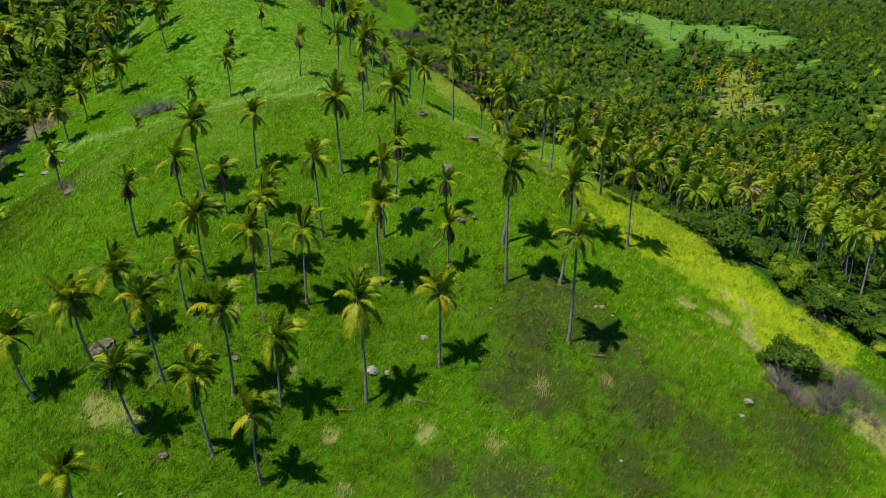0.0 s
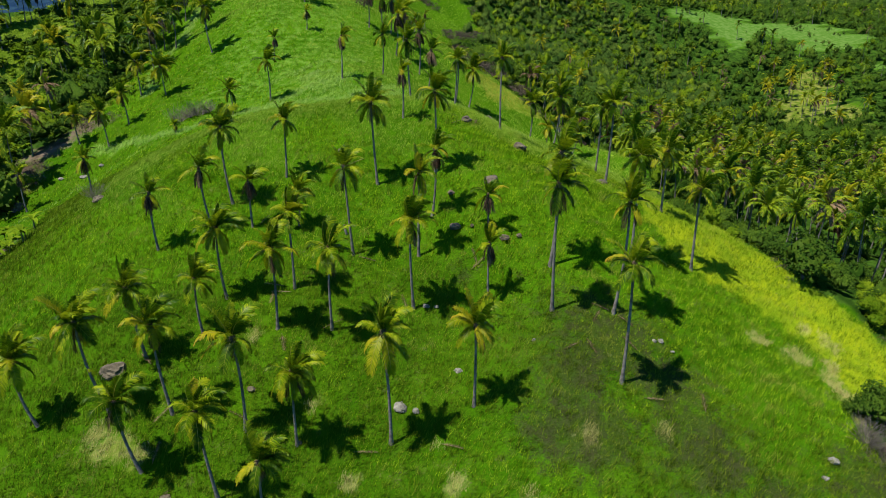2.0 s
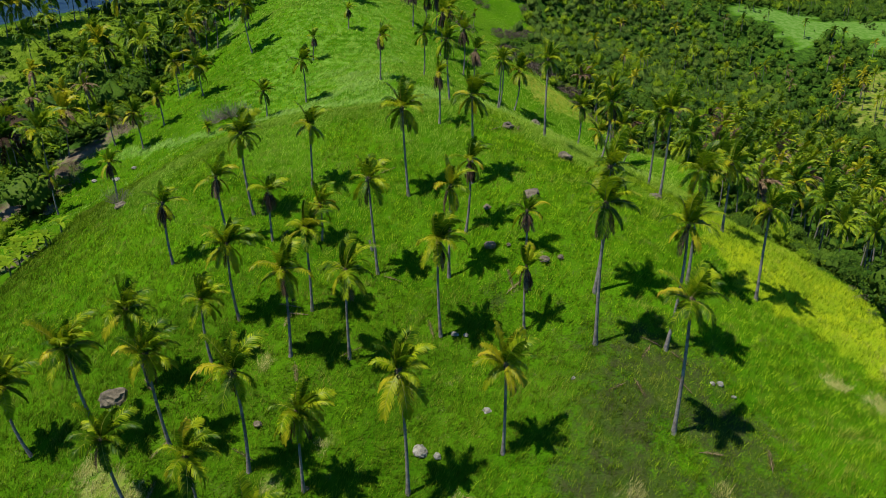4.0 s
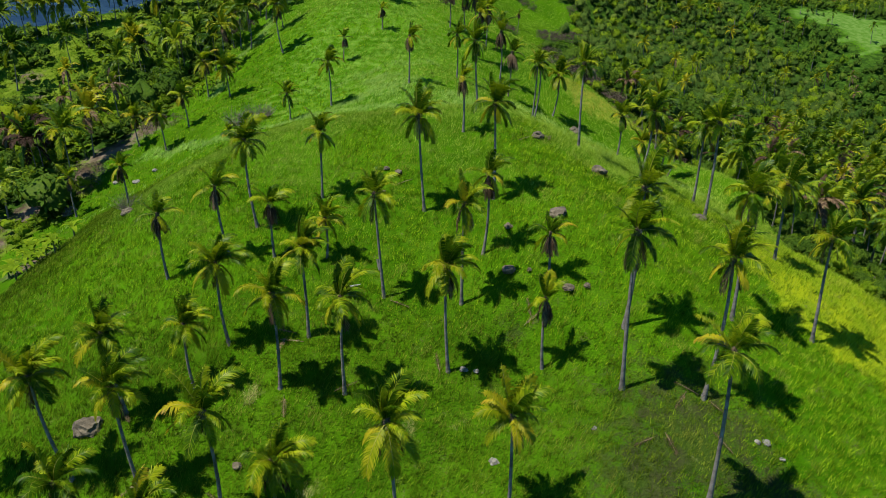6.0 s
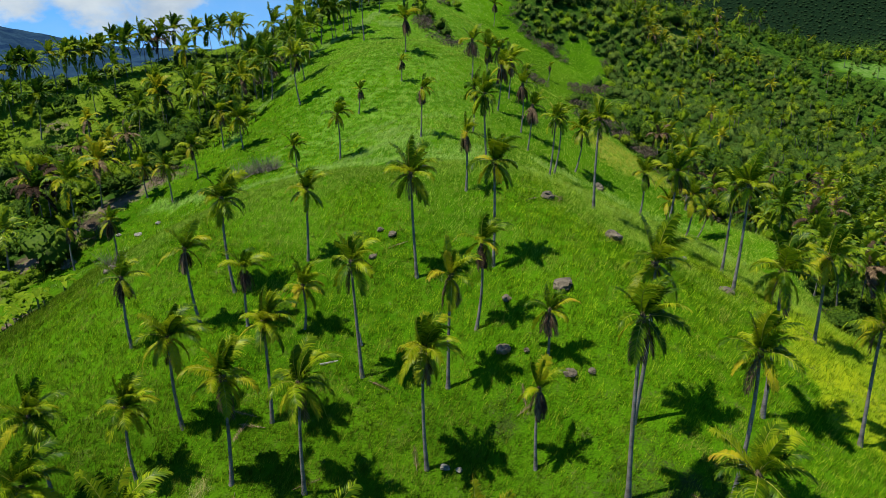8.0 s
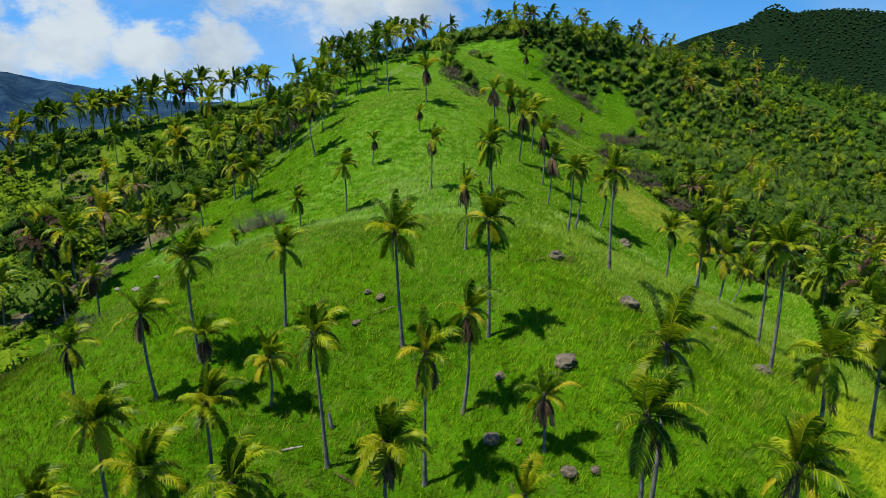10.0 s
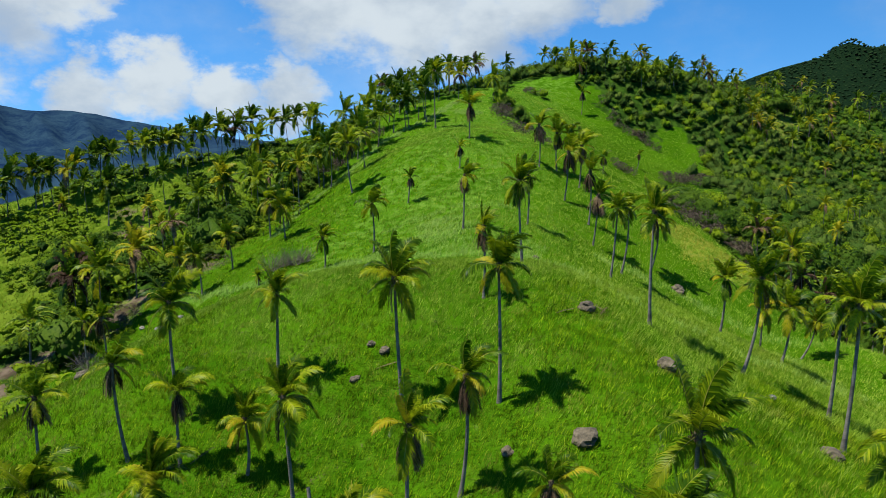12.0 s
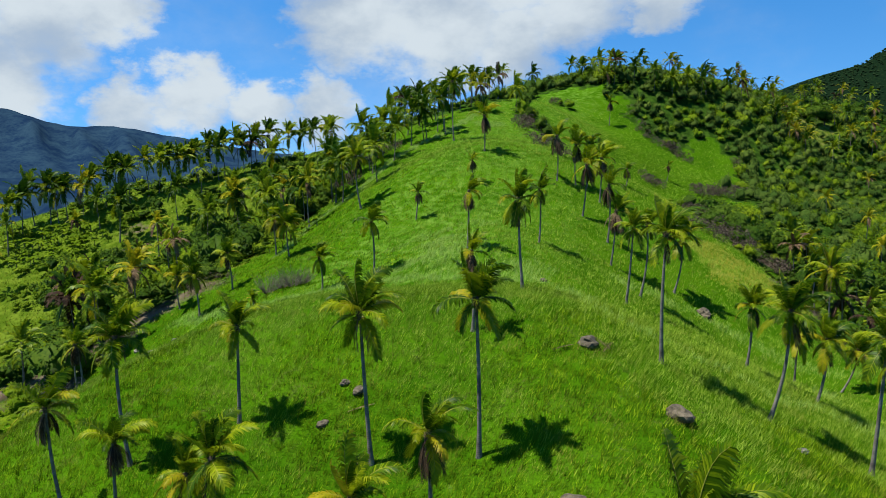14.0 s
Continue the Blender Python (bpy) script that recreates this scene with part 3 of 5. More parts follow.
# ---- helpers for things ----
def part(name, me, parent, label="", m=None):
    """Links a mesh as one part under a thing or part."""
    ob = new(name, me)
    ob.parent = parent
    if m is not None:
        ob.matrix_basis = m
    if label:
        ob["label"] = label
    return ob


def mesh_of(bm, name, mat, smooth=False):
    me = bpy.data.meshes.new(name)
    for f in bm.faces:
        f.smooth = smooth
    bm.to_mesh(me)
    bm.free()
    if mat:
        me.materials.append(mat)
    return me


def tube(path, radii, sides=8):
    """Places and faces of a bent round tube along a path."""
    path = np.asarray(path, float)
    verts, faces = [], []
    for i, p in enumerate(path):
        d = path[min(i + 1, len(path) - 1)] - path[max(i - 1, 0)]
        d = d / np.linalg.norm(d)
        u = np.cross(d, (0.31, 0.95, 0.05))
        u /= np.linalg.norm(u)
        v = np.cross(d, u)
        for k in range(sides):
            a = 2 * math.pi * k / sides
            verts.append(p + radii[i] * (math.cos(a) * u + math.sin(a) * v))
    for i in range(len(path) - 1):
        for k in range(sides):
            a, b = i * sides + k, i * sides + (k + 1) % sides
            faces.append((a, b, b + sides, a + sides))
    return np.array(verts), np.array(faces)


# ---- coconut palms ----
WIND = np.array((0.97, 0.22, 0.0))
DOWN = np.array((0.0, 0.0, -1.0))


def unit(v):
    return v / np.linalg.norm(v, axis=-1, keepdims=True)


def frond_shape(length, rise, heading, seed, leaflets=42, side_len=0.95, hang=1.0, sag=1.4, blow=0.4, width=0.125, steps=9, fold=0.0, plain=False):
    """One palm frond that leaves the crown at a compass heading and bends under its weight and in the wind.
    Gives places, faces, which faces are midrib (1) or leaflet (0), and how far out on the leaflets each place lies."""
    rng = np.random.RandomState(seed)
    a, e = radians(heading), radians(rise)
    d = np.array((math.cos(e) * math.cos(a), math.cos(e) * math.sin(a), math.sin(e)))
    side = np.array((-math.sin(a), math.cos(a), 0.0))
    ds = 1.0 / (steps - 1)
    rib, ways, sides = [np.zeros(3)], [d], [side]
    for i in range(1, steps):
        q = i * ds
        d = unit(d + ds * (DOWN * sag * (0.1 + 2.3 * q ** 1.3) + WIND * blow * (0.3 + 1.6 * q)))
        side = unit(side - d * (side @ d))
        rib.append(rib[-1] + d * length * ds)
        ways.append(d)
        sides.append(side)
    rib, ways, sides = np.array(rib), np.array(ways), np.array(sides)
    s = np.linspace(0, 1, steps)
    v, f = np.zeros((0, 3)), np.zeros((0, 3), int)
    if not plain:
        v, f = tube(rib, 0.035 * (1 - s) + 0.008, 3)
        f = np.concatenate([f[:, (0, 1, 2)], f[:, (0, 2, 3)]])
    n = leaflets
    q = 0.13 + 0.87 * (np.tile(np.arange(n), 2) + rng.rand(2 * n) * 0.8) / n
    lr = np.repeat((-1.0, 1.0), n)[:, None]
    at = lambda rows: np.stack([np.interp(q, s, rows[:, j]) for j in range(3)], -1)
    root, way = at(rib), unit(at(ways))
    out = unit(at(sides))
    up = np.cross(way, out)
    long = side_len * (0.32 + 0.9 * np.sin(math.pi * np.clip(0.1 + 0.86 * q, 0, 1)) ** 0.8) * rng.uniform(0.8, 1.15, 2 * n)
    fwd = 0.35 + 0.75 * q + rng.uniform(-0.14, 0.14, 2 * n) + 1.8 * fold
    first = unit(out * lr * (1 - 0.6 * fold) + way * fwd[:, None] + up * (0.28 - 0.3 * fold))
    fall = (hang * rng.uniform(0.55, 1.35, 2 * n))[:, None]
    mid = root + (first + DOWN * 0.22 * fall + WIND * 0.18 * blow) * (0.48 * long)[:, None]
    then = unit(first + DOWN * 1.15 * fall + WIND * 0.75 * blow)
    tip = mid + then * (0.52 * long)[:, None]
    wide = way * width
    if plain:
        lv = np.stack([root - wide * 0.5, root + wide * 0.5, tip], 1)
        lf = np.array([(0, 1, 2)])
        far = np.stack([q * 0.2, q * 0.2, 0.35 + 0.65 * q], 1)
    else:
        lv = np.stack([root - wide * 0.4, root + wide * 0.4, mid + wide * 0.5, mid - wide * 0.5, tip], 1)
        lf = np.array([(0, 1, 2), (0, 2, 3), (3, 2, 4)])
        far = np.stack([q * 0.2, q * 0.2, 0.2 + 0.4 * q, 0.2 + 0.4 * q, 0.35 + 0.65 * q], 1)
    k = lv.shape[1]
    faces = (len(v) + np.arange(2 * n)[:, None, None] * k + lf[None]).reshape(-1, 3)
    slot = np.r_[np.ones(len(f)), np.zeros(len(faces))].astype(np.int32)
    return np.concatenate([v, lv.reshape(-1, 3)]), np.concatenate([f, faces]), slot, np.r_[np.zeros(len(v)), far.ravel()]


def frond_mesh(name, mat, rib_mat, shape):
    v, f, slot, far = shape
    me = raw_mesh(name, v, f, mat)
    me.materials.append(rib_mat)
    me.polygons.foreach_set("material_index", slot)
    me.attributes.new("tip", "FLOAT", "POINT").data.foreach_set("value", far.astype(np.float32))
    return me


HEADINGS = 10
TIERS = {
    "spear": dict(length=3.2, rise=84, sag=0.3, blow=0.4, hang=0.3, side_len=0.66, leaflets=34),
    "high": dict(length=4.2, rise=66, sag=1.05, blow=0.42, hang=0.75),
    "mid": dict(length=3.6, rise=29, sag=1.3, blow=0.2, hang=1.05),
    "low": dict(length=3.8, rise=-30, sag=1.5, blow=0.12, hang=0.9, side_len=0.85),
}


def fronds(name, mat, rib_mat, seed, **kw):
    """A frond of a kind for each heading, on meshes that the palms share."""
    rng = np.random.RandomState(seed)
    made = []
    for k in range(HEADINGS):
        o = dict(kw, rise=kw["rise"] + rng.uniform(-8, 8), length=kw["length"] * rng.uniform(0.92, 1.06))
        made.append(frond_mesh(name, mat, rib_mat, frond_shape(heading=360 * k / HEADINGS, seed=seed * 31 + k, **o)))
    return made


KINDS = {}
for n, (tier, row) in enumerate(TIERS.items()):
    for tone, mat in (("g", FROND), ("y", FROND_OLD)):
        KINDS[tier + tone] = [fronds("frond", mat, RIB, 10 + n * 2 + j, **row) for j in range(2)]
KINDS["dry"] = [fronds("dead_frond", FROND_DRY, RIB_DRY, 50, length=3.2, rise=-38, sag=2.4, blow=0.15, hang=0.9, side_len=0.6, leaflets=22, fold=0.35)]
KINDS["skirt"] = [fronds("dead_frond", FROND_DRY, RIB_DRY, 60 + j, length=3.0, rise=-52, sag=2.6, blow=0.12, hang=0.7, side_len=0.85, leaflets=18, width=0.15, steps=6, fold=0.42) for j in range(2)]


def trunk_mesh(h, lean, girth, rng, sides=8, steps=9):
    """A tapered palm trunk with a swollen foot, bowed towards its lean."""
    s = np.linspace(0, 1, steps) ** 1.2
    bow = rng.uniform(-0.25, 0.25)
    path = [(lean * (1 - (1 - q) ** 2) + bow * math.sin(math.pi * q), bow * 0.6 * math.sin(math.pi * q * 1.3), -0.35 + (h + 0.35) * q) for q in s]
    rad = [girth * (1.0 - 0.42 * q + 0.75 * math.exp(-q * 16)) for q in s]
    v, f = tube(path, rad, sides)
    return raw_mesh("trunk", v, f, BARK, smooth=True), path[-1]


def nut_mesh():
    bm = bmesh.new()
    bmesh.ops.create_icosphere(bm, subdivisions=1, radius=0.14, matrix=Matrix.Diagonal((1, 1, 1.25, 1)))
    return mesh_of(bm, "coconut", HUSK, True)


NUT = nut_mesh()
LABELS = {"g": "tall coconut palm with green wind-blown crown", "y": "coconut palm with yellowing fronds on slender grey trunk", "b": "coconut palm with withered brown fronds hanging down"}


def heart_mesh():
    """The fibrous brown heart of a crown, with stubs of cut leaf stalks."""
    v, f = tube([(0, 0, -0.5), (0, 0, -0.2), (0, 0, 0.15), (0, 0, 0.45)], [0.13, 0.25, 0.23, 0.1], 8)
    vs, fs = [v], [f]
    for k in range(9):
        a, z = k * 2.4, -0.3 + 0.06 * k
        tv, tf = tube([(0.1 * math.cos(a), 0.1 * math.sin(a), z), (0.42 * math.cos(a), 0.42 * math.sin(a), z + 0.22)], [0.06, 0.035], 4)
        fs.append(tf + sum(len(q) for q in vs))
        vs.append(tv)
    return raw_mesh("heart", np.concatenate(vs), np.concatenate(fs), FIBRE)


HEART = heart_mesh()


def frond_of(kind, turn, rng):
    """A frond mesh for a heading in degrees, and the small turn that is left over."""
    step = 360 / HEADINGS
    k = round(turn / step)
    return rng.choice(KINDS[kind])[k % HEADINGS], turn - k * step


def coconut_palm(x, y, h, lean, kind, seed):
    rng = random.Random(seed)
    palm = new("coconut_palm")
    palm.location = (x, y, ground_at(x, y))
    tagged(palm, LABELS[kind], "palm tree", "coconut palms on the hill")
    size = 0.7 + 0.02 * h + rng.uniform(-0.06, 0.06)
    if h < 3:
        size *= 0.5
    if y > 95 and h > 6:
        size *= 1.32
    elif kind == "b":
        size *= 0.85
    me, top = trunk_mesh(h, lean, 0.115 + 0.005 * h, rng)
    part("trunk", me, palm)
    crown = Matrix.Translation(top) @ pose(0, 0, 0, rng.uniform(-5, 5), rng.uniform(2, 12), 0)
    heart = part("heart", HEART, palm, "fibrous brown crown heart", crown @ Matrix.Scale(size, 4))
    plan = [("spear", 4), ("high", rng.choice((6, 7, 8))), ("mid", rng.choice((5, 6, 7))), ("low", rng.choice((4, 5, 6)))]
    if kind == "b":
        plan = [("spear", 2), ("high", 5), ("mid", 5), ("low", 2)]
    turn = rng.random() * 360
    for tier, count in plan:
        for k in range(count):
            old = {"spear": 0, "high": 0.08, "mid": 0.45, "low": 0.9}[tier] * {"g": 0.5, "y": 1.1, "b": 1.0}[kind]
            tone = "y" if rng.random() < old else "g"
            if kind == "b" and tier in ("mid", "low") and rng.random() < 0.35:
                tone = "dry"
            turn += 360 / count + rng.uniform(-26, 26)
            if tier in ("high", "mid") and rng.random() < 0.1:
                continue
            me, left = frond_of("dry" if tone == "dry" else tier + tone, turn, rng)
            m = crown @ pose(0, 0, 0, rng.uniform(-14, 14), rng.uniform(-14, 14), left) @ Matrix.Scale(size * rng.uniform(0.72, 1.1), 4)
            part("frond" if tone != "dry" else "dead_frond", me, palm, "" if tone == "g" else "yellowed frond" if tone == "y" else "dry brown frond", m)
        turn += 33
    skirt = {"g": rng.choice((0, 1, 3, 5)), "y": rng.choice((2, 4, 7)), "b": 16}[kind]
    for k in range(skirt):
        me, left = frond_of("skirt", rng.uniform(0, 360), rng)
        part("dead_frond", me, palm, "dry brown frond", Matrix.Translation(top) @ pose(0, 0, -0.1, rng.uniform(-6, 6), rng.uniform(-6, 6), left) @ Matrix.Scale(size * rng.uniform(0.75, 1.15), 4))
    if kind != "b" and h > 5:
        for k in range(6):
            a = k * 2.4 + rng.random()
            part("coconut", NUT, heart, "green-brown coconut", Matrix.Translation((0.34 * math.cos(a), 0.34 * math.sin(a), -0.25 - 0.2 * rng.random())))
    return palm


# plan position, height, lean of the top to the east, look
GROVE_FOOT = [
    (-50.2, -13.2, 7.6, -0.4, "g"),
    (-35.4, -10.4, 7.8, -0.1, "g"),
    (-39.9, -7.2, 9.1, -0.7, "g"),
    (-46.9, -4.1, 7.6, -1.1, "y"),
    (-24.4, -2.9, 12.2, -0.2, "y"),
    (-33.3, -2.4, 7.9, 0.2, "y"),
    (-38.1, -0.9, 10.0, 0.0, "g"),
    (-15.9, -0.7, 9.0, 0.2, "y"),
    (-0.5, -0.6, 13.1, 0.2, "g"),
    (-45.0, 1.1, 9.6, -0.6, "y"),
    (-51.1, 2.4, 9.6, -1.4, "g"),
    (-58.2, 3.1, 7.3, -1.0, "g"),
    (-48.7, 7.9, 8.0, -0.8, "g"),
    (1.9, 8.5, 13.2, 1.0, "g"),
    (-5.0, 9.3, 14.7, 0.2, "g"),
    (-29.7, 9.6, 9.3, 0.3, "g"),
    (-35.5, 9.7, 9.2, 0.3, "y"),
    (-43.2, 9.9, 6.5, -0.1, "g"),
]
GROVE_SLOPE = [
    (-20.4, 12.8, 10.6, -0.0, "y"),
    (-11.6, 12.9, 7.1, 0.1, "b"),
    (-41.2, 14.4, 8.3, -0.2, "y"),
    (-33.8, 15.3, 9.1, 0.1, "g"),
    (-3.6, 15.3, 13.7, 0.9, "g"),
    (15.6, 17.0, 10.8, 0.2, "g"),
    (7.6, 17.5, 12.8, 0.2, "g"),
    (-19.0, 19.3, 10.4, 0.4, "b"),
    (-10.1, 20.5, 4.5, 0.0, "b"),
    (-26.9, 20.6, 11.0, -0.4, "g"),
    (-50.6, 24.5, 7.2, -0.0, "b"),
    (-16.6, 24.6, 8.7, 0.6, "b"),
    (-39.3, 26.2, 6.1, 0.2, "b"),
    (-33.6, 26.2, 4.5, 0.2, "y"),
    (-44.2, 26.5, 8.0, -0.7, "b"),
    (16.7, 28.9, 8.9, 0.2, "g"),
    (-42.2, 31.1, 10.0, -0.4, "g"),
    (-14.9, 32.7, 11.0, 0.1, "g"),
]
GROVE_BROW = [
    (-23.0, 33.1, 11.1, -0.3, "g"),
    (-35.4, 35.7, 8.0, 0.4, "g"),
    (11.3, 36.8, 11.7, 0.6, "g"),
    (-18.1, 45.7, 6.9, 0.1, "b"),
    (13.7, 47.5, 11.0, 0.7, "g"),
    (-2.2, 49.0, 11.2, 0.3, "g"),
    (6.6, 50.0, 9.4, 1.4, "g"),
    (-67.6, 52.7, 5.7, -0.1, "b"),
    (-15.6, 58.7, 9.4, -0.3, "g"),
    (13.8, 64.1, 6.6, 0.8, "y"),
    (7.3, 65.7, 6.7, 0.5, "y"),
    (-86.0, 70.4, 7.1, 0.1, "b"),
    (-59.7, 78.2, 1.7, 0.1, "y"),
    (-5.2, 78.2, 9.9, 0.9, "g"),
    (-48.7, 79.5, 4.8, -0.1, "g"),
]
GROVE_RIDGE = [
    (-41.6, 82.7, 7.7, 0.0, "y"),
    (-27.1, 82.8, 8.1, 0.4, "b"),
    (16.7, 86.0, 6.1, 0.4, "y"),
    (-75.1, 86.5, 7.0, -0.5, "y"),
    (23.4, 90.3, 6.1, 2.0, "y"),
    (-3.2, 90.5, 10.5, 1.0, "g"),
    (-82.1, 90.8, 5.9, -0.2, "y"),
    (-72.3, 92.5, 6.5, -0.5, "y"),
    (-18.3, 93.9, 8.3, 0.3, "g"),
    (-7.6, 100.4, 8.7, 0.9, "b"),
    (-66.5, 103.0, 6.2, -0.3, "y"),
    (2.3, 103.2, 8.6, 1.2, "y"),
    (25.7, 105.0, 12.5, -0.1, "g"),
    (-42.6, 107.6, 5.0, 0.6, "b"),
    (-8.4, 112.1, 10.0, 0.3, "b"),
    (-74.4, 112.2, 7.8, -0.1, "y"),
    (-58.2, 119.5, 10.6, -0.7, "y"),
    (-13.3, 120.8, 9.7, 0.9, "b"),
    (-35.2, 122.4, 4.3, 0.2, "b"),
    (-19.3, 133.3, 9.2, 0.1, "b"),
    (-36.1, 140.1, 7.9, 0.2, "b"),
    (-54.2, 183.7, 17.1, 0.0, "g"),
    (9.4, 253.5, 5.6, 0.6, "b"),
    (-12.6, 304.5, 9.9, 0.5, "b"),
    (-15.5, 135.3, 8.4, 0.1, "b"),
    (-13.4, 136.0, 8.8, 0.6, "b"),
    (-10.5, 131.4, 9.0, 0.5, "b"),
    (-5.3, 152.1, 3.8, 0.3, "b"),
]
LEFT_PALMS = [
    (-165.4, 133.1), (-164.9, 136), (-165.8, 141.1), (-159.9, 140.8), (-158.2, 141.9), (-156.2, 143.2), (-152.8, 145.3), (-149.9, 147.3),
    (-148.8, 149.7), (-146.9, 150.8), (-144.8, 153.3), (-142.5, 151.9), (-139.8, 156.9), (-138.3, 159.4), (-136.7, 162.6), (-134.1, 164.5),
    (-133.2, 167.7), (-131.6, 169.5), (-129.4, 173.4), (-126.4, 172.4), (-127.1, 176.7), (-123.7, 178.4), (-122.3, 180.4), (-120.5, 181.5),
    (-119, 183), (-115.7, 185.5), (-107.9, 173.7), (-111.1, 189.2), (-106.8, 191.9), (-99.3, 185.6), (-100, 196.3), (-94.6, 187.8),
    (-131.3, 133.7), (-107.3, 149.7), (-122.7, 146.3), (-142.3, 139.6), (-103.1, 130.4), (-102.5, 143.7),
    (-101.9, 89.7), (-101.3, 85.7), (-100.6, 141), (-95, 143.2), (-91.9, 91), (-91.4, 145.8), (-91.1, 266), (-91.1, 81.2),
    (-88.6, 135.4), (-85.6, 143.5), (-83.3, 226.3), (-81.4, 179.2), (-77.6, 194.3),
]
CREST_PALMS = [
    (-74.7, 128.4), (-80, 136), (-75.6, 145.6), (-71.3, 139.8), (-62.7, 141.4), (-69, 172), (-73, 165), (-77, 160), (-76, 171), (-69, 188.5),
    (-64.2, 190), (-66, 192.5), (-64.7, 204), (-60.4, 198), (-79, 151), (-81, 156), (-75, 179), (-82, 169),
    (-75.6, 205.8), (-75.4, 218.7), (-74.5, 261), (-72.1, 215.5), (-70.6, 223.2),
    (-70.1, 242.8), (-65.4, 261), (-65.1, 237),
    (-62.8, 205.4), (-58.5, 261), (-56.4, 231), 
    (-55, 260.9), (-52.5, 343.5), (-44.1, 237.2), (-32.8, 348.4), (-27, 341), (-18.2, 339),
    (-11, 335), (-1.7, 335.8), (7.6, 334.1), (15.8, 332.3), (22.3, 335.1), (28.8, 336.7), (42.5, 345.9), (48.4, 347.5),
]
for n, row in enumerate(GROVE_FOOT + GROVE_SLOPE + GROVE_BROW + GROVE_RIDGE):
    coconut_palm(*row, 100 + n)


# ---- palms farther off: plainer crowns ----
def far_crown(seed, odds, plain=False):
    """A whole crown of fronds for palms far off: places, faces, and which faces are old (1) rather than green (0)."""
    rng = np.random.RandomState(seed)
    vs, fs, mi, n = [], [], [], 0
    rows = list(TIERS.values())
    for k in range(14 if plain else 18):
        tier = (1, 2, 3, 2, 1, 2, 0)[k % 7]
        o = dict(rows[tier], steps=4 if plain else 6, leaflets=11 if plain else 15, width=0.5 if plain else 0.31, plain=plain)
        o["side_len"] = 0.7 if plain else 0.74
        o["rise"] += rng.uniform(-14, 14)
        o["length"] *= rng.uniform(0.8, 1.05)
        v, f, slot, far = frond_shape(heading=k * 137.5 + rng.uniform(-20, 20), seed=seed * 50 + k, **o)
        vs.append(v)
        fs.append(f + n)
        mi.append(np.full(len(f), 1 if rng.rand() < odds[tier] else 0))
        n += len(v)
    return np.concatenate(vs), np.concatenate(fs), np.concatenate(mi).astype(np.int32)


def coloured(name, v, f, mi, mats):
    me = raw_mesh(name, v, f)
    for m in mats:
        me.materials.append(m)
    me.polygons.foreach_set("material_index", mi)
    return me


TONES = {"g": (FROND_FAR, FROND_OLD, BARK), "y": (FROND_OLD, FROND_DRY, BARK), "d": (FROND_FAR, FROND_DRY, BARK)}
ODDS = {"g": (0.0, 0.0, 0.05, 0.2), "y": (0.0, 0.0, 0.08, 0.3), "d": (0.1, 0.3, 0.6, 0.9)}
SHAPES = {k: [far_crown(n * 3 + ord(k), ODDS[k]) for n in range(5 if k == "g" else 3)] for k in "gyd"}
PLAIN_SHAPES = {k: [far_crown(n * 3 + ord(k), ODDS[k], True) for n in range(4)] for k in "gyd"}
FAR_CROWNS = {k: [coloured("crown", *s, TONES[k]) for s in SHAPES[k]] for k in "gyd"}
FAR_TRUNKS = [trunk_mesh(9.0, b, 0.125, random.Random(k), 6, 5) for k, b in enumerate((-0.7, -0.2, 0.3, 0.9))]


def far_palm(x, y, h, kind, seed, group, full=0.88):
    rng = random.Random(seed)
    palm = new("coconut_palm")
    spin = rng.uniform(-70, 70)
    palm.matrix_basis = Matrix.Translation((x, y, ground_at(x, y))) @ pose(0, 0, 0, 0, 0, spin) @ Matrix.Scale(h / 9.0, 4)
    tagged(palm, {"g": "distant coconut palm with full green crown", "y": "distant coconut palm with golden yellow crown", "d": "distant coconut palm with half-withered crown"}[kind], "palm tree", group)
    me, top = rng.choice(FAR_TRUNKS)
    part("trunk", me, palm)
    part("crown", rng.choice(FAR_CROWNS[kind]), palm, m=Matrix.Translation(top) @ pose(0, 0, 0, 0, 0, rng.uniform(-45, 45) - spin) @ Matrix.Scale(9.0 / h * full * rng.uniform(0.86, 1.14), 4))
    return palm


far_rng = random.Random(21)
placed = [(r[0], r[1]) for r in GROVE_FOOT + GROVE_SLOPE + GROVE_BROW + GROVE_RIDGE]
for n, (x, y) in enumerate(LEFT_PALMS + CREST_PALMS):
    placed.append((x, y))
    far_palm(x, y, far_rng.uniform(7.4, 10.4) + (1.0 if y > 300 else 0.8), far_rng.choice("gggggggggyd"), 400 + n, "palms along the ridge", 1.5 if y > 300 else 1.45)


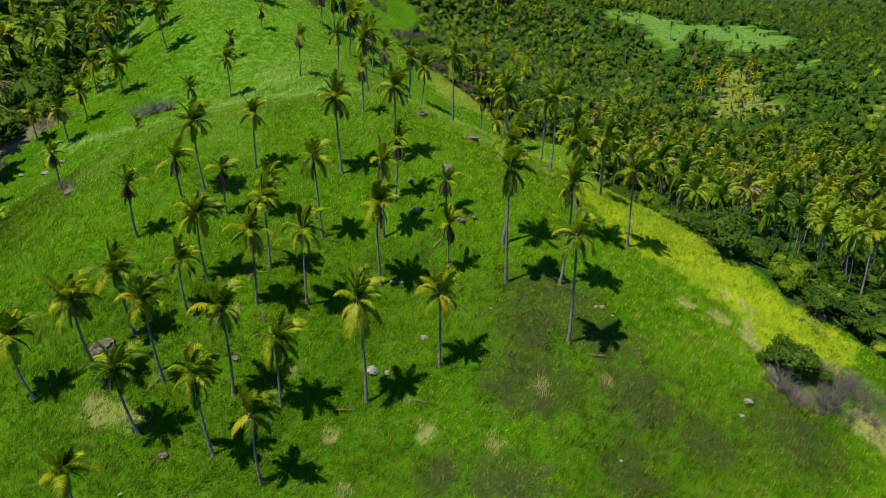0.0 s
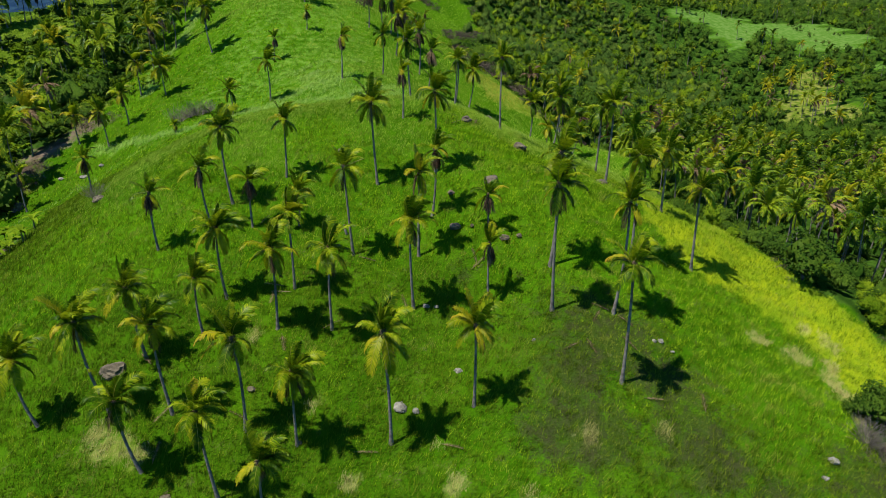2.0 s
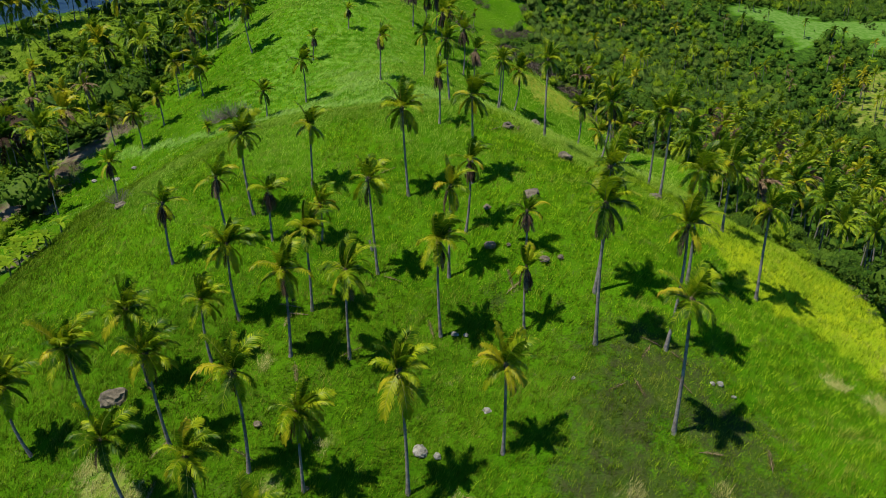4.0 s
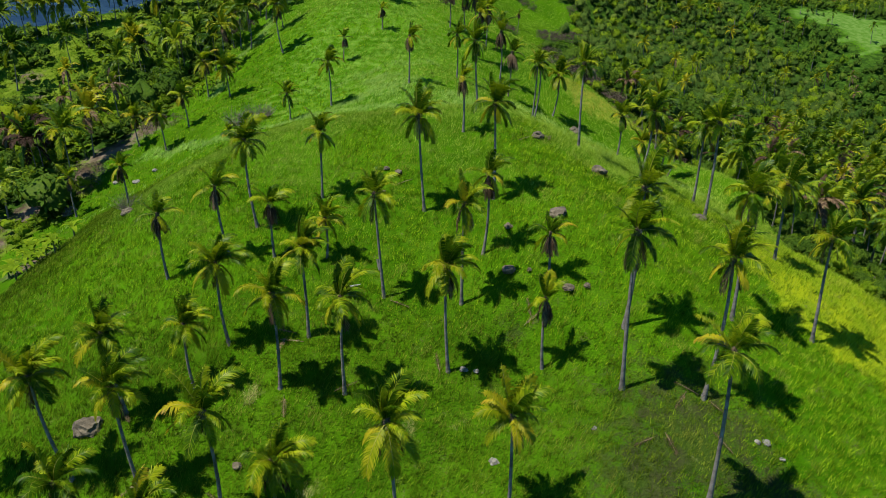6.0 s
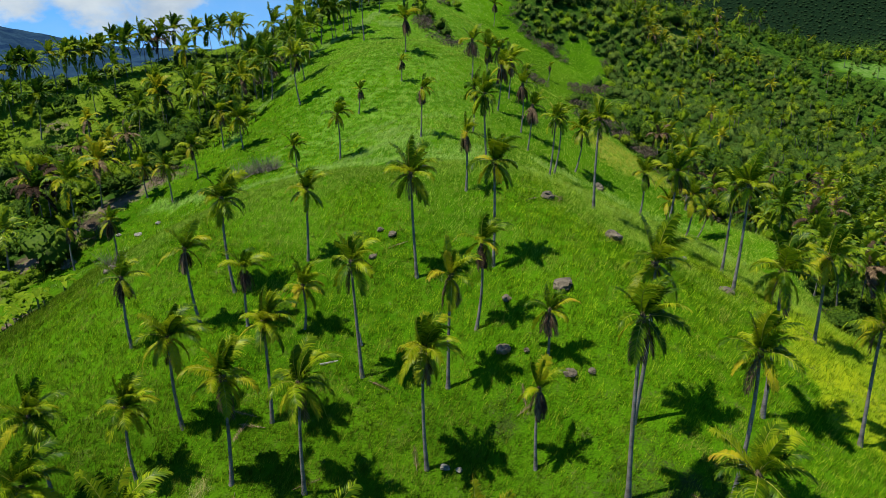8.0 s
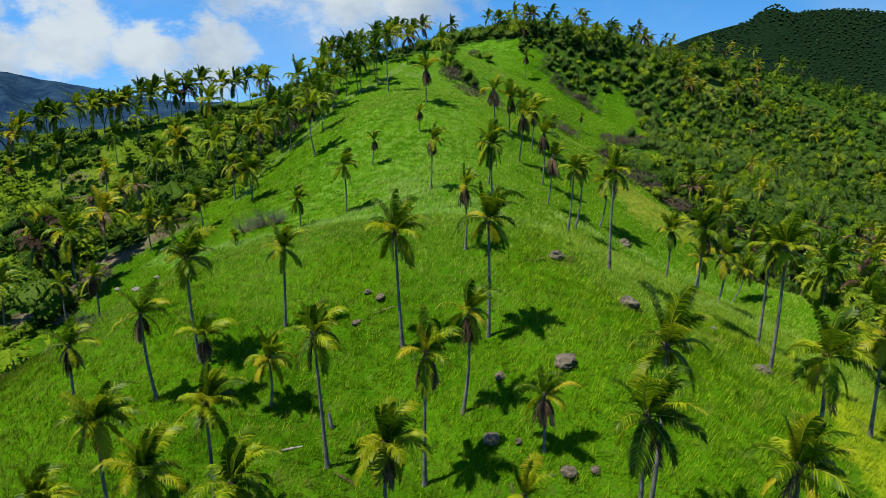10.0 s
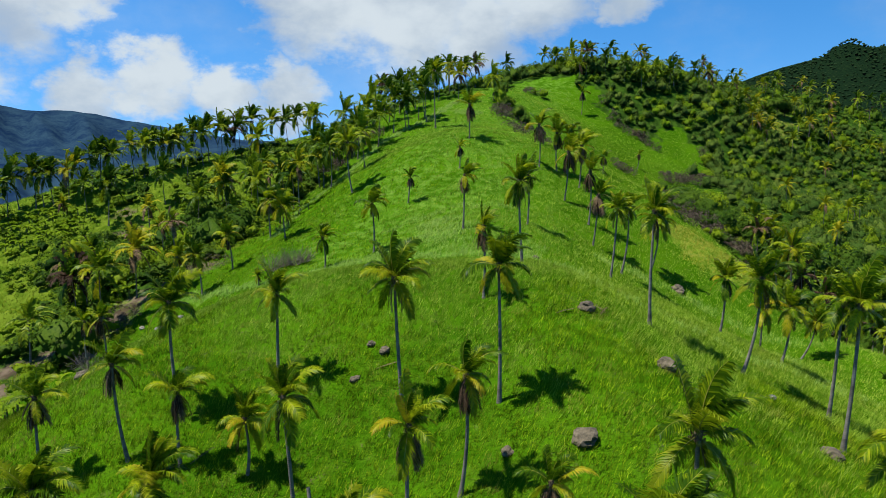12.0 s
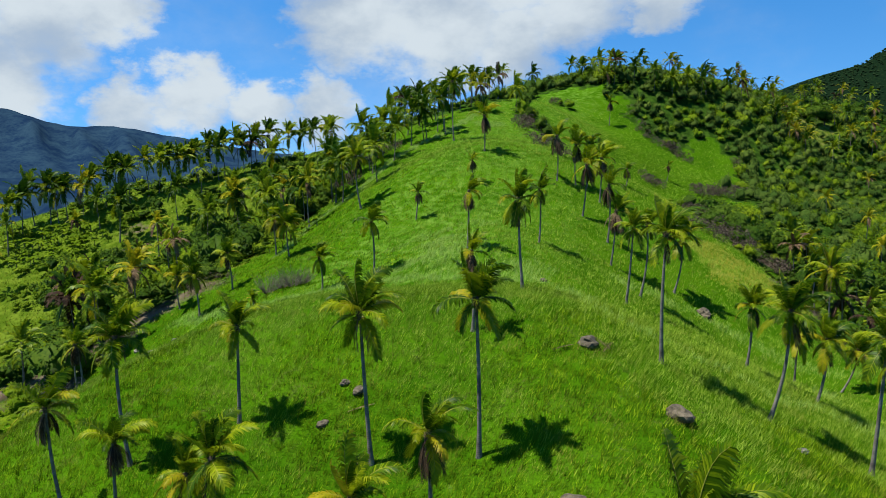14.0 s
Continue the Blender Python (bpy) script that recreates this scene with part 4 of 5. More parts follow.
def joined_palms(rows, label, grow=1.0):
    """Palms too far off to pick apart, as one mesh. rows: x, y, height, look, seed."""
    vs, fs, mi, tones, n = [], [], [], [], 0
    mats = (FROND_FAR, FROND_OLD, FROND_DRY, BARK)
    slot = {"g": (0, 1), "y": (1, 2), "d": (0, 2)}
    for x, y, h, kind, seed in rows:
        rng = random.Random(seed)
        z, a, lean = ground_at(x, y), rng.uniform(-0.9, 0.9), rng.uniform(-0.6, 0.6)
        tv, tf = tube([(x, y, z - 0.3), (x + lean * 0.7, y, z + h * 0.5), (x + lean, y, z + h)], [0.22, 0.14, 0.1], 5)
        cv, cf, cm = rng.choice(PLAIN_SHAPES[kind])
        s = rng.uniform(1.0, 1.3) * grow
        c, q = math.cos(a) * s, math.sin(a) * s
        vs += [tv, np.stack([cv[:, 0] * c - cv[:, 1] * q + x + lean, cv[:, 0] * q + cv[:, 1] * c + y, cv[:, 2] * s + z + h], -1)]
        tf = np.concatenate([tf[:, (0, 1, 2)], tf[:, (0, 2, 3)]])
        fs += [tf + n, cf + n + len(tv)]
        mi += [np.full(len(tf), 3), np.array(slot[kind])[cm]]
        tones.append(np.full(len(tv) + len(cv), rng.random(), np.float32))
        n += len(tv) + len(cv)
    me = coloured("far_palms", np.concatenate(vs), np.concatenate(fs), np.concatenate(mi).astype(np.int32), mats)
    me.attributes.new("plant", "FLOAT", "POINT").data.foreach_set("value", np.concatenate(tones))
    return tagged(new("far_palms", me), label, "palm trees", kind="stuff")


def palm_belt(count, gap, region, seed, lo, hi, kinds, group, label="", grow=1.0):
    """Palms strewn through a region of the plan, no two closer than gap; with a label, joined into one."""
    rows = []
    rng = random.Random(seed)
    xs, ys = [p[0] for p in region], [p[1] for p in region]
    tries = made = 0
    while made < count and tries < count * 40:
        tries += 1
        x, y = rng.uniform(min(xs), max(xs)), rng.uniform(min(ys), max(ys))
        if not inside(region, np.array([x]), np.array([y]))[0] or not woods(np.array([x]), np.array([y]))[0]:
            continue
        if any((x - a) ** 2 + (y - b) ** 2 < gap * gap for a, b in placed):
            continue
        placed.append((x, y))
        made += 1
        row = (x, y, rng.uniform(lo, hi), rng.choice(kinds), seed * 1000 + made)
        if label:
            rows.append(row)
        else:
            far_palm(*row, group, 1.12)
    if rows:
        joined_palms(rows, label, grow)


palm_belt(110, 4.6, [(41, 24), (58, -6), (110, 20), (130, 100), (90, 120), (48, 112), (44, 70)], 31, 8.5, 12.5, "gggggggggydgggygggyd", "palms in the valley grove")
palm_belt(26, 5, [(30, 60), (40, 60), (44, 150), (30, 165)], 32, 7, 10, "gggggyd", "palms in the valley grove")
palm_belt(300, 4.7, [(110, 20), (190, 90), (200, 190), (100, 190), (45, 130), (90, 120), (130, 100)], 30, 9.5, 13, "gggggggygggdggyd", "", "coconut grove filling the valley floor", 1.15)
palm_belt(26, 4.5, [(181, 246), (216, 228), (248, 275), (266, 335), (235, 340), (196, 290)], 39, 8, 11, "yydgyg", "", "golden palms round the dry pasture", 1.1)
palm_belt(60, 7, [(60, 160), (200, 190), (280, 330), (250, 460), (120, 380), (60, 250)], 33, 7.5, 11, "ggggyyd", "", "scattered palms on the far slope")
palm_belt(90, 7, [(240, 160), (520, 250), (520, 560), (250, 460)], 34, 8, 11, "ggggyd", "", "palms dotting the distant plain")
far_palm(-146, 135, 4.5, "y", 399, "palms along the ridge")
for n, (x, y) in enumerate([(-111.6, 96.7), (-105.6, 92.5), (-103.7, 95.1), (-106.8, 111.5), (-99.8, 111.2), (-91.3, 103.7)]):
    placed.append((x, y))
    far_palm(x, y, 7.0 + n % 3, "dyd"[n % 3], 470 + n, "palms along the ridge", 0.95)
palm_belt(9, 8, [(-88, 70), (-100, 60), (-165, 105), (-160, 140), (-128, 160), (-95, 190), (-88, 130)], 35, 6, 10, "ggggyd", "", "palms scattered over the west valley")
palm_belt(16, 7, [(-100, 225), (-62, 240), (-50, 300), (-90, 300)], 36, 10, 13, "ggggy", "", "palms behind the west ridge")
palm_belt(60, 4.5, [(-30, 318), (70, 340), (140, 380), (150, 440), (-40, 400)], 37, 6.5, 10.5, "gggyy", "", "palms crowding the hilltop", 1.35)
palm_belt(120, 8, [(90, 400), (200, 480), (420, 640), (100, 640), (40, 440)], 38, 11, 15, "gggyd", "", "palms on the ridge behind the hill", 1.25)


# ---- trees and brush ----
def leaf_cloud(seed, leaves, reach, tall, leaf, skirt=0.0, rings=0, cut=-9.0):
    """Places and four-cornered faces of a crown: small bent leaves over the boughs of a billowing mass, which rings close inside; none below the cut."""
    rng = np.random.RandomState(seed)
    lumps = rng.randint(7, 12)
    hub = unit(rng.randn(lumps, 3))
    hub[:, 2] = np.abs(hub[:, 2]) * 0.95 - 0.2
    hub *= rng.uniform(0.38, 0.66, lumps)[:, None]
    girth = rng.uniform(0.26, 0.46, lumps)
    pick = rng.choice(lumps, leaves, p=girth ** 2 / (girth ** 2).sum())
    d = unit(rng.randn(leaves, 3) + hub[pick] * 2.0 + (0, 0, 0.55))
    p = hub[pick] + d * (girth[pick] * rng.uniform(0.72, 1.2, leaves))[:, None]
    n = unit(d + rng.randn(leaves, 3) * 0.65 + (0, 0, 0.25))
    u = unit(np.cross(n, rng.randn(leaves, 3)))
    w_ = np.cross(n, u)
    size = (leaf * rng.uniform(0.6, 1.4, leaves))[:, None]
    c = p * (reach, reach, tall) + (0, 0, tall * (0.72 - skirt))
    keep = c[:, 2] > cut
    c, u, w_, n, size = c[keep], u[keep], w_[keep], n[keep], size[keep]
    leaves = len(c)
    v = np.stack([c - u * size, c + w_ * size * 0.6 + n * size * 0.25, c + u * size, c - w_ * size * 0.6 + n * size * 0.15], 1).reshape(-1, 3)
    f = np.arange(leaves * 4).reshape(-1, 4)
    if rings:
        turns = rings * 2 + 3
        e = np.radians(-40 + 130 * np.arange(rings + 1) / rings)[:, None]
        a = 2 * math.pi * (np.arange(turns)[None] + 0.5 * (np.arange(rings + 1) % 2)[:, None]) / turns
        d = np.stack([np.cos(e) * np.cos(a), np.cos(e) * np.sin(a), np.sin(e) + 0 * a], -1).reshape(-1, 3)
        b = d @ hub.T
        hits = b * b - (hub ** 2).sum(1) + girth ** 2
        r = np.where(hits > 0, b + np.sqrt(np.maximum(hits, 0)), 0.28).max(1) * rng.uniform(0.64, 0.92, len(d))
        inner = d * r[:, None] * (reach, reach, tall) + (0, 0, tall * (0.72 - skirt))
        q = [(i * turns + j, i * turns + (j + 1) % turns, (i + 1) * turns + (j + 1) % turns, (i + 1) * turns + j) for i in range(rings) for j in range(turns)]
        f = np.concatenate([f, np.array(q) + len(v)])
        v = np.concatenate([v, inner])
    return v, f


NEAR_CROWNS = [leaf_cloud(k, 620, 2.6, 2.5, 0.155, rings=4) for k in range(5)]
DRY_CROWNS = [leaf_cloud(k + 80, 150, 2.6, 2.2, 0.18) for k in range(3)]
MID_CROWNS = [leaf_cloud(k + 20, 320, 3.0, 3.0, 0.19, rings=4) for k in range(6)]
HILL_TREES = [leaf_cloud(k + 45, 10, 4.0, 3.4, 0.36, rings=3, cut=1.6) for k in range(5)]
FAR_TREES = [leaf_cloud(k + 40, 48, 3.3, 4.2, 0.46, rings=2, cut=1.3) for k in range(6)]


def strewn(seed, lo, hi, gap, keep):
    """Plan positions on a jittered grid over a box, kept where keep(x, y) says so."""
    rng = np.random.RandomState(seed)
    gx, gy = np.meshgrid(np.arange(lo[0], hi[0], gap), np.arange(lo[1], hi[1], gap))
    x, y = gx.ravel() + rng.uniform(-0.5, 0.5, gx.size) * gap, gy.ravel() + rng.uniform(-0.5, 0.5, gx.size) * gap
    k = keep(x, y)
    return x[k], y[k], rng


def joined(name, protos, x, y, size, rng, mat, label, category, sink=0.3):
    """One mesh of many copies of the given shapes, set on the ground."""
    z = height(x, y)
    vs, fs, tones, n = [], [], [], 0
    for i in range(len(x)):
        v, f = protos[rng.randint(len(protos))]
        a, s = rng.uniform(0, 6.28), size[i]
        c, q = math.cos(a) * s, math.sin(a) * s
        t = s * rng.uniform(0.75, 1.25)
        vs.append(np.stack([v[:, 0] * c - v[:, 1] * q + x[i], v[:, 0] * q + v[:, 1] * c + y[i], v[:, 2] * t + z[i] - sink * s], -1))
        fs.append(f + n)
        tones.append(np.full(len(v), rng.rand(), np.float32))
        n += len(v)
    if not vs:
        return None
    me = raw_mesh(name, np.concatenate(vs), np.concatenate(fs), mat)
    me.attributes.new("plant", "FLOAT", "POINT").data.foreach_set("value", np.concatenate(tones))
    return tagged(new(name, me), label, category, kind="stuff")


def in_view(x, y):
    """The country that lies ahead of the flight."""
    behind = ((x < -95) & (y > 150 + 1.2 * (x + 190))) | ((y > 350) & (x < -80)) | ((y > 415) & (x < 40)) | ((y > 490) & (x < 180)) | ((y > 510) & (x < 270))
    return (y > -40) & (x > -60 - 1.15 * (y + 40)) & (x < 48 + 0.96 * (y + 30)) & ~behind


def patchy(x, y, f, level):
    return np.sin(x * f + 2.1 * np.sin(y * f * 0.7)) * np.sin(y * f * 0.9 + 1.7 * np.sin(x * f * 0.6)) > level


def low_ground(x, y):
    return (x < -60) & (y > 105)


def grove(x, y):
    """The valley floor, where palms stand over low brush."""
    return inside([(30, 30), (44, -10), (120, 10), (205, 90), (210, 195), (100, 195), (40, 150), (30, 70)], x, y)


def seen_west(x, y):
    """West of the path only the valley and its ridge are open to view."""
    return x > -60 - 0.95 * (y - 10)


def thick(x, y):
    """Closed woodland, thinner over the west clearing."""
    clear = west(x, y) & (spot(x, y, WEST_BRUSH) < 0.42 + 0.3 * patchy(x, y, 0.4, 0.0))
    return woods(x, y) & ~fields(x, y) & ~fields(x + 5, y + 9) & ~(fields(x, y, DRY_FIELDS) & ~patchy(x, y, 0.3, 0.55)) & in_view(x, y) & seen_west(x, y) & ~clear & (spot(x, y, EARTHS) < 0.4) & ((spot(x, y, SCRUBS) < 0.5) | (y < 75))


tx, ty, trng = strewn(61, (-330, -40), (420, 620), 4.3, lambda x, y: thick(x, y) & (np.hypot(x + 15, y - 10) < 190))
thin = np.zeros(len(tx), bool)
thin |= grove(tx, ty) & (np.hypot(tx - 33, ty - 40) > 42) & (trng.rand(len(tx)) > 0.5)
tx, ty = tx[~thin], ty[~thin]
near_edge = np.hypot(tx + 15, ty - 30) < 78
size = trng.uniform(0.5, 1.7, len(tx)) * np.where(patchy(tx, ty, 0.05, -0.1), 1.25, 0.8) * np.where(low_ground(tx, ty), 0.85, 1.0) * np.where(grove(tx, ty), 0.45, 1.0)
order = np.argsort(np.where(near_edge, np.hypot(tx + 15, ty - 30), 1e6))[:150]
single = np.zeros(len(tx), bool)
single[order] = near_edge[order]
tint = trng.rand(len(tx)) + 0.35 * patchy(tx, ty, 0.06, 0.1) - 0.8 * grove(tx, ty) + 0.3 * low_ground(tx, ty)
CROWN_MESHES = {m: [raw_mesh("crown", v, f, m) for v, f in NEAR_CROWNS] for m in (LEAF, LEAF_BRIGHT)}


def stem_mesh(seed):
    """A short forked stem: bole and three limbs."""
    rng = random.Random(seed)
    vs, fs = tube([(0, 0, -0.4), (0.05, 0, 0.5), (0.1, 0.05, 1.1)], [0.16, 0.12, 0.09], 6)
    for k in range(3):
        a = k * 2.1 + rng.random()
        v, f = tube([(0.08, 0.04, 0.9), (0.5 * math.cos(a), 0.5 * math.sin(a), 1.6), (1.0 * math.cos(a), 1.0 * math.sin(a), 2.2)], [0.07, 0.05, 0.02], 5)
        fs = np.concatenate([fs, f + len(vs)])
        vs = np.concatenate([vs, v])
    return raw_mesh("stem", vs, fs, TWIG, smooth=True)


STEMS = [stem_mesh(k) for k in range(3)]
# broad old trees that stand over the rest
for n, (x, y, s) in enumerate([(94, 399, 3.0), (99, 402, 2.4), (75, 356, 2.0), (-44, 344, 1.8), (-37, 346, 1.9), (-30, 345, 1.6), (-42, 247, 1.3), (-38, 231, 1.3), (-33, 221, 1.4), (-30, 215, 1.1)]):
    tree = new("broadleaf_tree")
    tree.matrix_basis = Matrix.Translation((x, y, ground_at(x, y) - 0.2)) @ pose(0, 0, 0, 0, 0, n * 71) @ Matrix.Scale(s, 4)
    tagged(tree, "large rounded dark green tree on the hilltop" if y > 300 else "dense dark green tree beside the upper grass", "tree", "trees on the upper hill")
    part("stem", STEMS[n % 3], tree)
    part("crown", CROWN_MESHES[LEAF][n % 5], tree)
for i in np.where(single)[0]:
    tree = new("broadleaf_tree")
    tree.matrix_basis = Matrix.Translation((tx[i], ty[i], ground_at(tx[i], ty[i]))) @ pose(0, 0, 0, 0, 0, trng.uniform(0, 360)) @ Matrix.Scale(float(size[i]), 4)
    bright = tint[i] > 0.95
    tagged(tree, "bright green leafy shrub beside the grass slope" if bright else "dark green bushy tree beside the grass slope", "shrub" if bright else "tree", "brush at the edge of the grass")
    part("stem", STEMS[i % 3], tree)
    part("crown", CROWN_MESHES[LEAF_BRIGHT if bright else LEAF][i % 5], tree)
rest = ~single
for dark, mat, label in ((True, LEAF, "dense dark green woodland brush"), (False, LEAF_BRIGHT, "lighter green leafy brush")):
    k = rest & ((tint <= 0.95) == dark)
    joined("brush", MID_CROWNS, tx[k], ty[k], size[k] * 1.08, trng, mat, label, "brush", 0.95)
MIDDLE_TREES = [leaf_cloud(k + 60, 150, 2.9, 4.3, 0.245, rings=4, cut=1.3) for k in range(6)]


def flank(x, y):
    """The wooded flank and shoulder east of the upper grass."""
    return (x > -45) & (x < 175) & (y < 430)


for seed, gap, lo, hi, shapes, near in ((62, 4.1, 190, 440, MIDDLE_TREES, True), (67, 4.6, 190, 330, MIDDLE_TREES, False), (66, 6.6, 330, 860, FAR_TREES, False)):
    fx, fy, frng = strewn(seed, (-300, 60), (720, 740), gap, lambda x, y: thick(x, y) & (flank(x, y) == near) & (np.hypot(x + 15, y - 10) >= lo) & (np.hypot(x + 15, y - 10) < hi))
    fsize = frng.uniform(0.62, 1.3, len(fx)) * np.where(patchy(fx, fy, 0.04, 0.0), 1.15, 0.95) * np.where(low_ground(fx, fy), 0.45, 1.0) * (0.82 if near else 1.0)
    pick = frng.rand(len(fx)) < (0.66 if near else 0.9)
    for k, mat, label in ((pick, LEAF_FAR if near else LEAF, "far dark green forest"), (~pick, LEAF_BRIGHT, "far lighter green forest")):
        joined("woods", shapes, fx[k], fy[k], fsize[k] * 1.12, frng, mat, label, "forest", 1.3)
qx, qy, qrng = strewn(70, (300, 520), (860, 800), 12.0, lambda x, y: (np.hypot(x + 15, y - 10) >= 855) & (x < 48 + 0.96 * (y + 30)) & (x > 0.5 * y))
joined("woods", FAR_TREES, qx, qy, qrng.uniform(1.2, 2.2, len(qx)), qrng, LEAF_FAR, "green forest across the distant plain", "forest", 1.6)
# far hill, its trees coloured as under cloud shadow
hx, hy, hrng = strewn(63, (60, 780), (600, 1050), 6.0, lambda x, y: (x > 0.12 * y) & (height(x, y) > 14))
joined("woods", HILL_TREES, hx, hy, hrng.uniform(0.45, 0.95, len(hx)), hrng, LEAF_SHADED, "forest on the far hill, cloud shadow put into its green", "forest", 1.7)
# close growth where the grass ends
ex, ey, erng = strewn(68, (-110, -16), (70, 175), 3.1, lambda x, y: woods(x, y) & ((x > 0) & inside(MEADOW, x - 15, y) | (x < -60) & (y > 55) & inside(MEADOW, x + 5, y)) & (spot(x, y, EARTHS) < 0.4))
epick = erng.rand(len(ex)) < 0.45
joined("brush", MID_CROWNS, ex[epick], ey[epick], erng.uniform(0.4, 0.95, int(epick.sum())), erng, LEAF, "low dark green bushes where the grass ends", "brush")
joined("brush", MID_CROWNS, ex[~epick], ey[~epick], erng.uniform(0.3, 0.75, int((~epick).sum())), erng, LEAF_BRIGHT, "low light green bushes where the grass ends", "brush")
# bushes dotting the open pastures
ox, oy, orng = strewn(69, (60, 180), (400, 450), 5.0, lambda x, y: (fields(x, y) | fields(x, y, DRY_FIELDS)) & patchy(x, y, 0.17, 0.55))
joined("pasture_bushes", FAR_TREES, ox, oy, orng.uniform(0.2, 0.6, len(ox)), orng, LEAF_FAR, "scattered green bushes on the pasture", "bushes")
# low growth under the palms of the west valley and along edges
lx, ly, lrng = strewn(64, (-240, 55), (-60, 260), 3.2, lambda x, y: woods(x, y) & in_view(x, y) & (spot(x, y, EARTHS) < 0.5) & ((spot(x, y, WEST_BRUSH) > 0.2) | patchy(x, y, 0.33, 0.45)))
LOW_BUSHES = [leaf_cloud(k + 90, 56, 3.6, 2.9, 0.42, rings=2) for k in range(5)]
lpick = (spot(lx, ly, WEST_BRUSH) < 0.25) | patchy(lx, ly, 0.19, 0.3)
joined("undergrowth", LOW_BUSHES, lx[lpick], ly[lpick], lrng.uniform(0.3, 0.7, int(lpick.sum())), lrng, LEAF_BRIGHT, "light green undergrowth in the west valley", "undergrowth")
joined("undergrowth", LOW_BUSHES, lx[~lpick], ly[~lpick], lrng.uniform(0.35, 0.85, int((~lpick).sum())), lrng, LEAF, "dark green undergrowth in the west valley", "undergrowth")
# open grass of the west valley
vx, vy, vrng = strewn(79, (-200, 50), (-60, 235), 1.0, lambda x, y: west(x, y) & woods(x, y) & seen_west(x, y) & (spot(x, y, WEST_BRUSH) < 0.5) & (spot(x, y, EARTHS) < 0.5))


# ---- banana plants ----
def banana_leaf(seed):
    """A broad arching leaf with a keel, along +x."""
    rng = np.random.RandomState(seed)
    s_ = np.linspace(0, 1, 7)
    rise = np.radians(68 - (105 + rng.uniform(-15, 15)) * s_)
    x = np.r_[0, np.cumsum(np.cos(rise[1:]) / 6)] * 2.1
    z = np.r_[0, np.cumsum(np.sin(rise[1:]) / 6)] * 2.1
    half = 0.34 * np.sin(math.pi * np.clip(0.06 + 0.92 * s_, 0, 1)) ** 0.6
    rows = np.stack([np.stack([x, side * half, z + abs(side) * 0.35 * half], -1) for side in (-1, 0, 1)], 1)
    f = [(i * 3 + j, i * 3 + j + 1, i * 3 + j + 4, i * 3 + j + 3) for i in range(6) for j in range(2)]
    return rows.reshape(-1, 3), np.array(f)


BANANA_LEAVES = [banana_leaf(k) for k in range(4)]
BANANA_MESHES = [raw_mesh("leaf", v, f, LEAF_BRIGHT) for v, f in BANANA_LEAVES]
BANANA_STEM = raw_mesh("stem", *tube([(0, 0, -0.3), (0.03, 0, 0.6), (0.05, 0, 1.35)], [0.15, 0.12, 0.07], 7), BANANA_BARK, smooth=True)


def banana_plant(x, y, size, seed):
    rng = random.Random(seed)
    plant = new("banana_plant")
    plant.matrix_basis = Matrix.Translation((x, y, ground_at(x, y))) @ pose(0, 0, 0, 0, 0, rng.uniform(0, 360)) @ Matrix.Scale(size, 4)
    tagged(plant, "banana plant with broad bright green arching leaves", "banana plant", "banana plants in the west valley")
    part("stem", BANANA_STEM, plant)
    for k in range(7):
        part("leaf", rng.choice(BANANA_MESHES), plant, m=pose(0.05, 0, 1.3, rng.uniform(-14, 14), rng.uniform(-18, 14), k * 137.5 + rng.uniform(-15, 15)) @ Matrix.Scale(rng.uniform(0.75, 1.1), 4))
    return plant


BANANA_PLOTS = [[(-172, 121), (-150, 118), (-138, 124), (-135, 137), (-150, 139), (-168, 136)], [(-122, 146), (-113, 146), (-112, 158), (-121, 157)], [(-89, 60), (-79, 58), (-76, 44), (-84, 42)], [(-80, 115), (-72, 115), (-70, 124), (-79, 126)], [(-104, 92), (-96, 87), (-93, 92), (-100, 97)]]
ix, iy, irng = strewn(80, (-175, 40), (-65, 160), 2.7, lambda x, y: np.any([inside(p, x, y) for p in BANANA_PLOTS], axis=0))
for n, (x, y) in enumerate(zip(ix, iy)):
    banana_plant(float(x), float(y), irng.uniform(0.7, 1.25), 800 + n)
gx, gy, grng = strewn(65, (-110, -16), (60, 330), 1.8, lambda x, y: (spot(x, y, SCRUBS) > 0.45) & (patchy(x, y, 0.5, -0.3) | (y > 200)))
thinned = (gy > 70) | (grng.rand(len(gy)) < 0.45)
gx, gy = gx[thinned], gy[thinned]
nearby = gy < 70
joined("dry_scrub", DRY_CROWNS, gx[nearby], gy[nearby], grng.uniform(0.25, 0.5, int(nearby.sum())), grng, SCRUB, "grey-brown dry scrub along the edge", "scrub")
joined("dry_scrub", DRY_CROWNS, gx[~nearby], gy[~nearby], grng.uniform(0.3, 0.55, int((~nearby).sum())) * np.where(gy[~nearby] > 145, 1.9, 1.0), grng, SCRUB, "grey-brown dry scrub along the edge", "scrub")


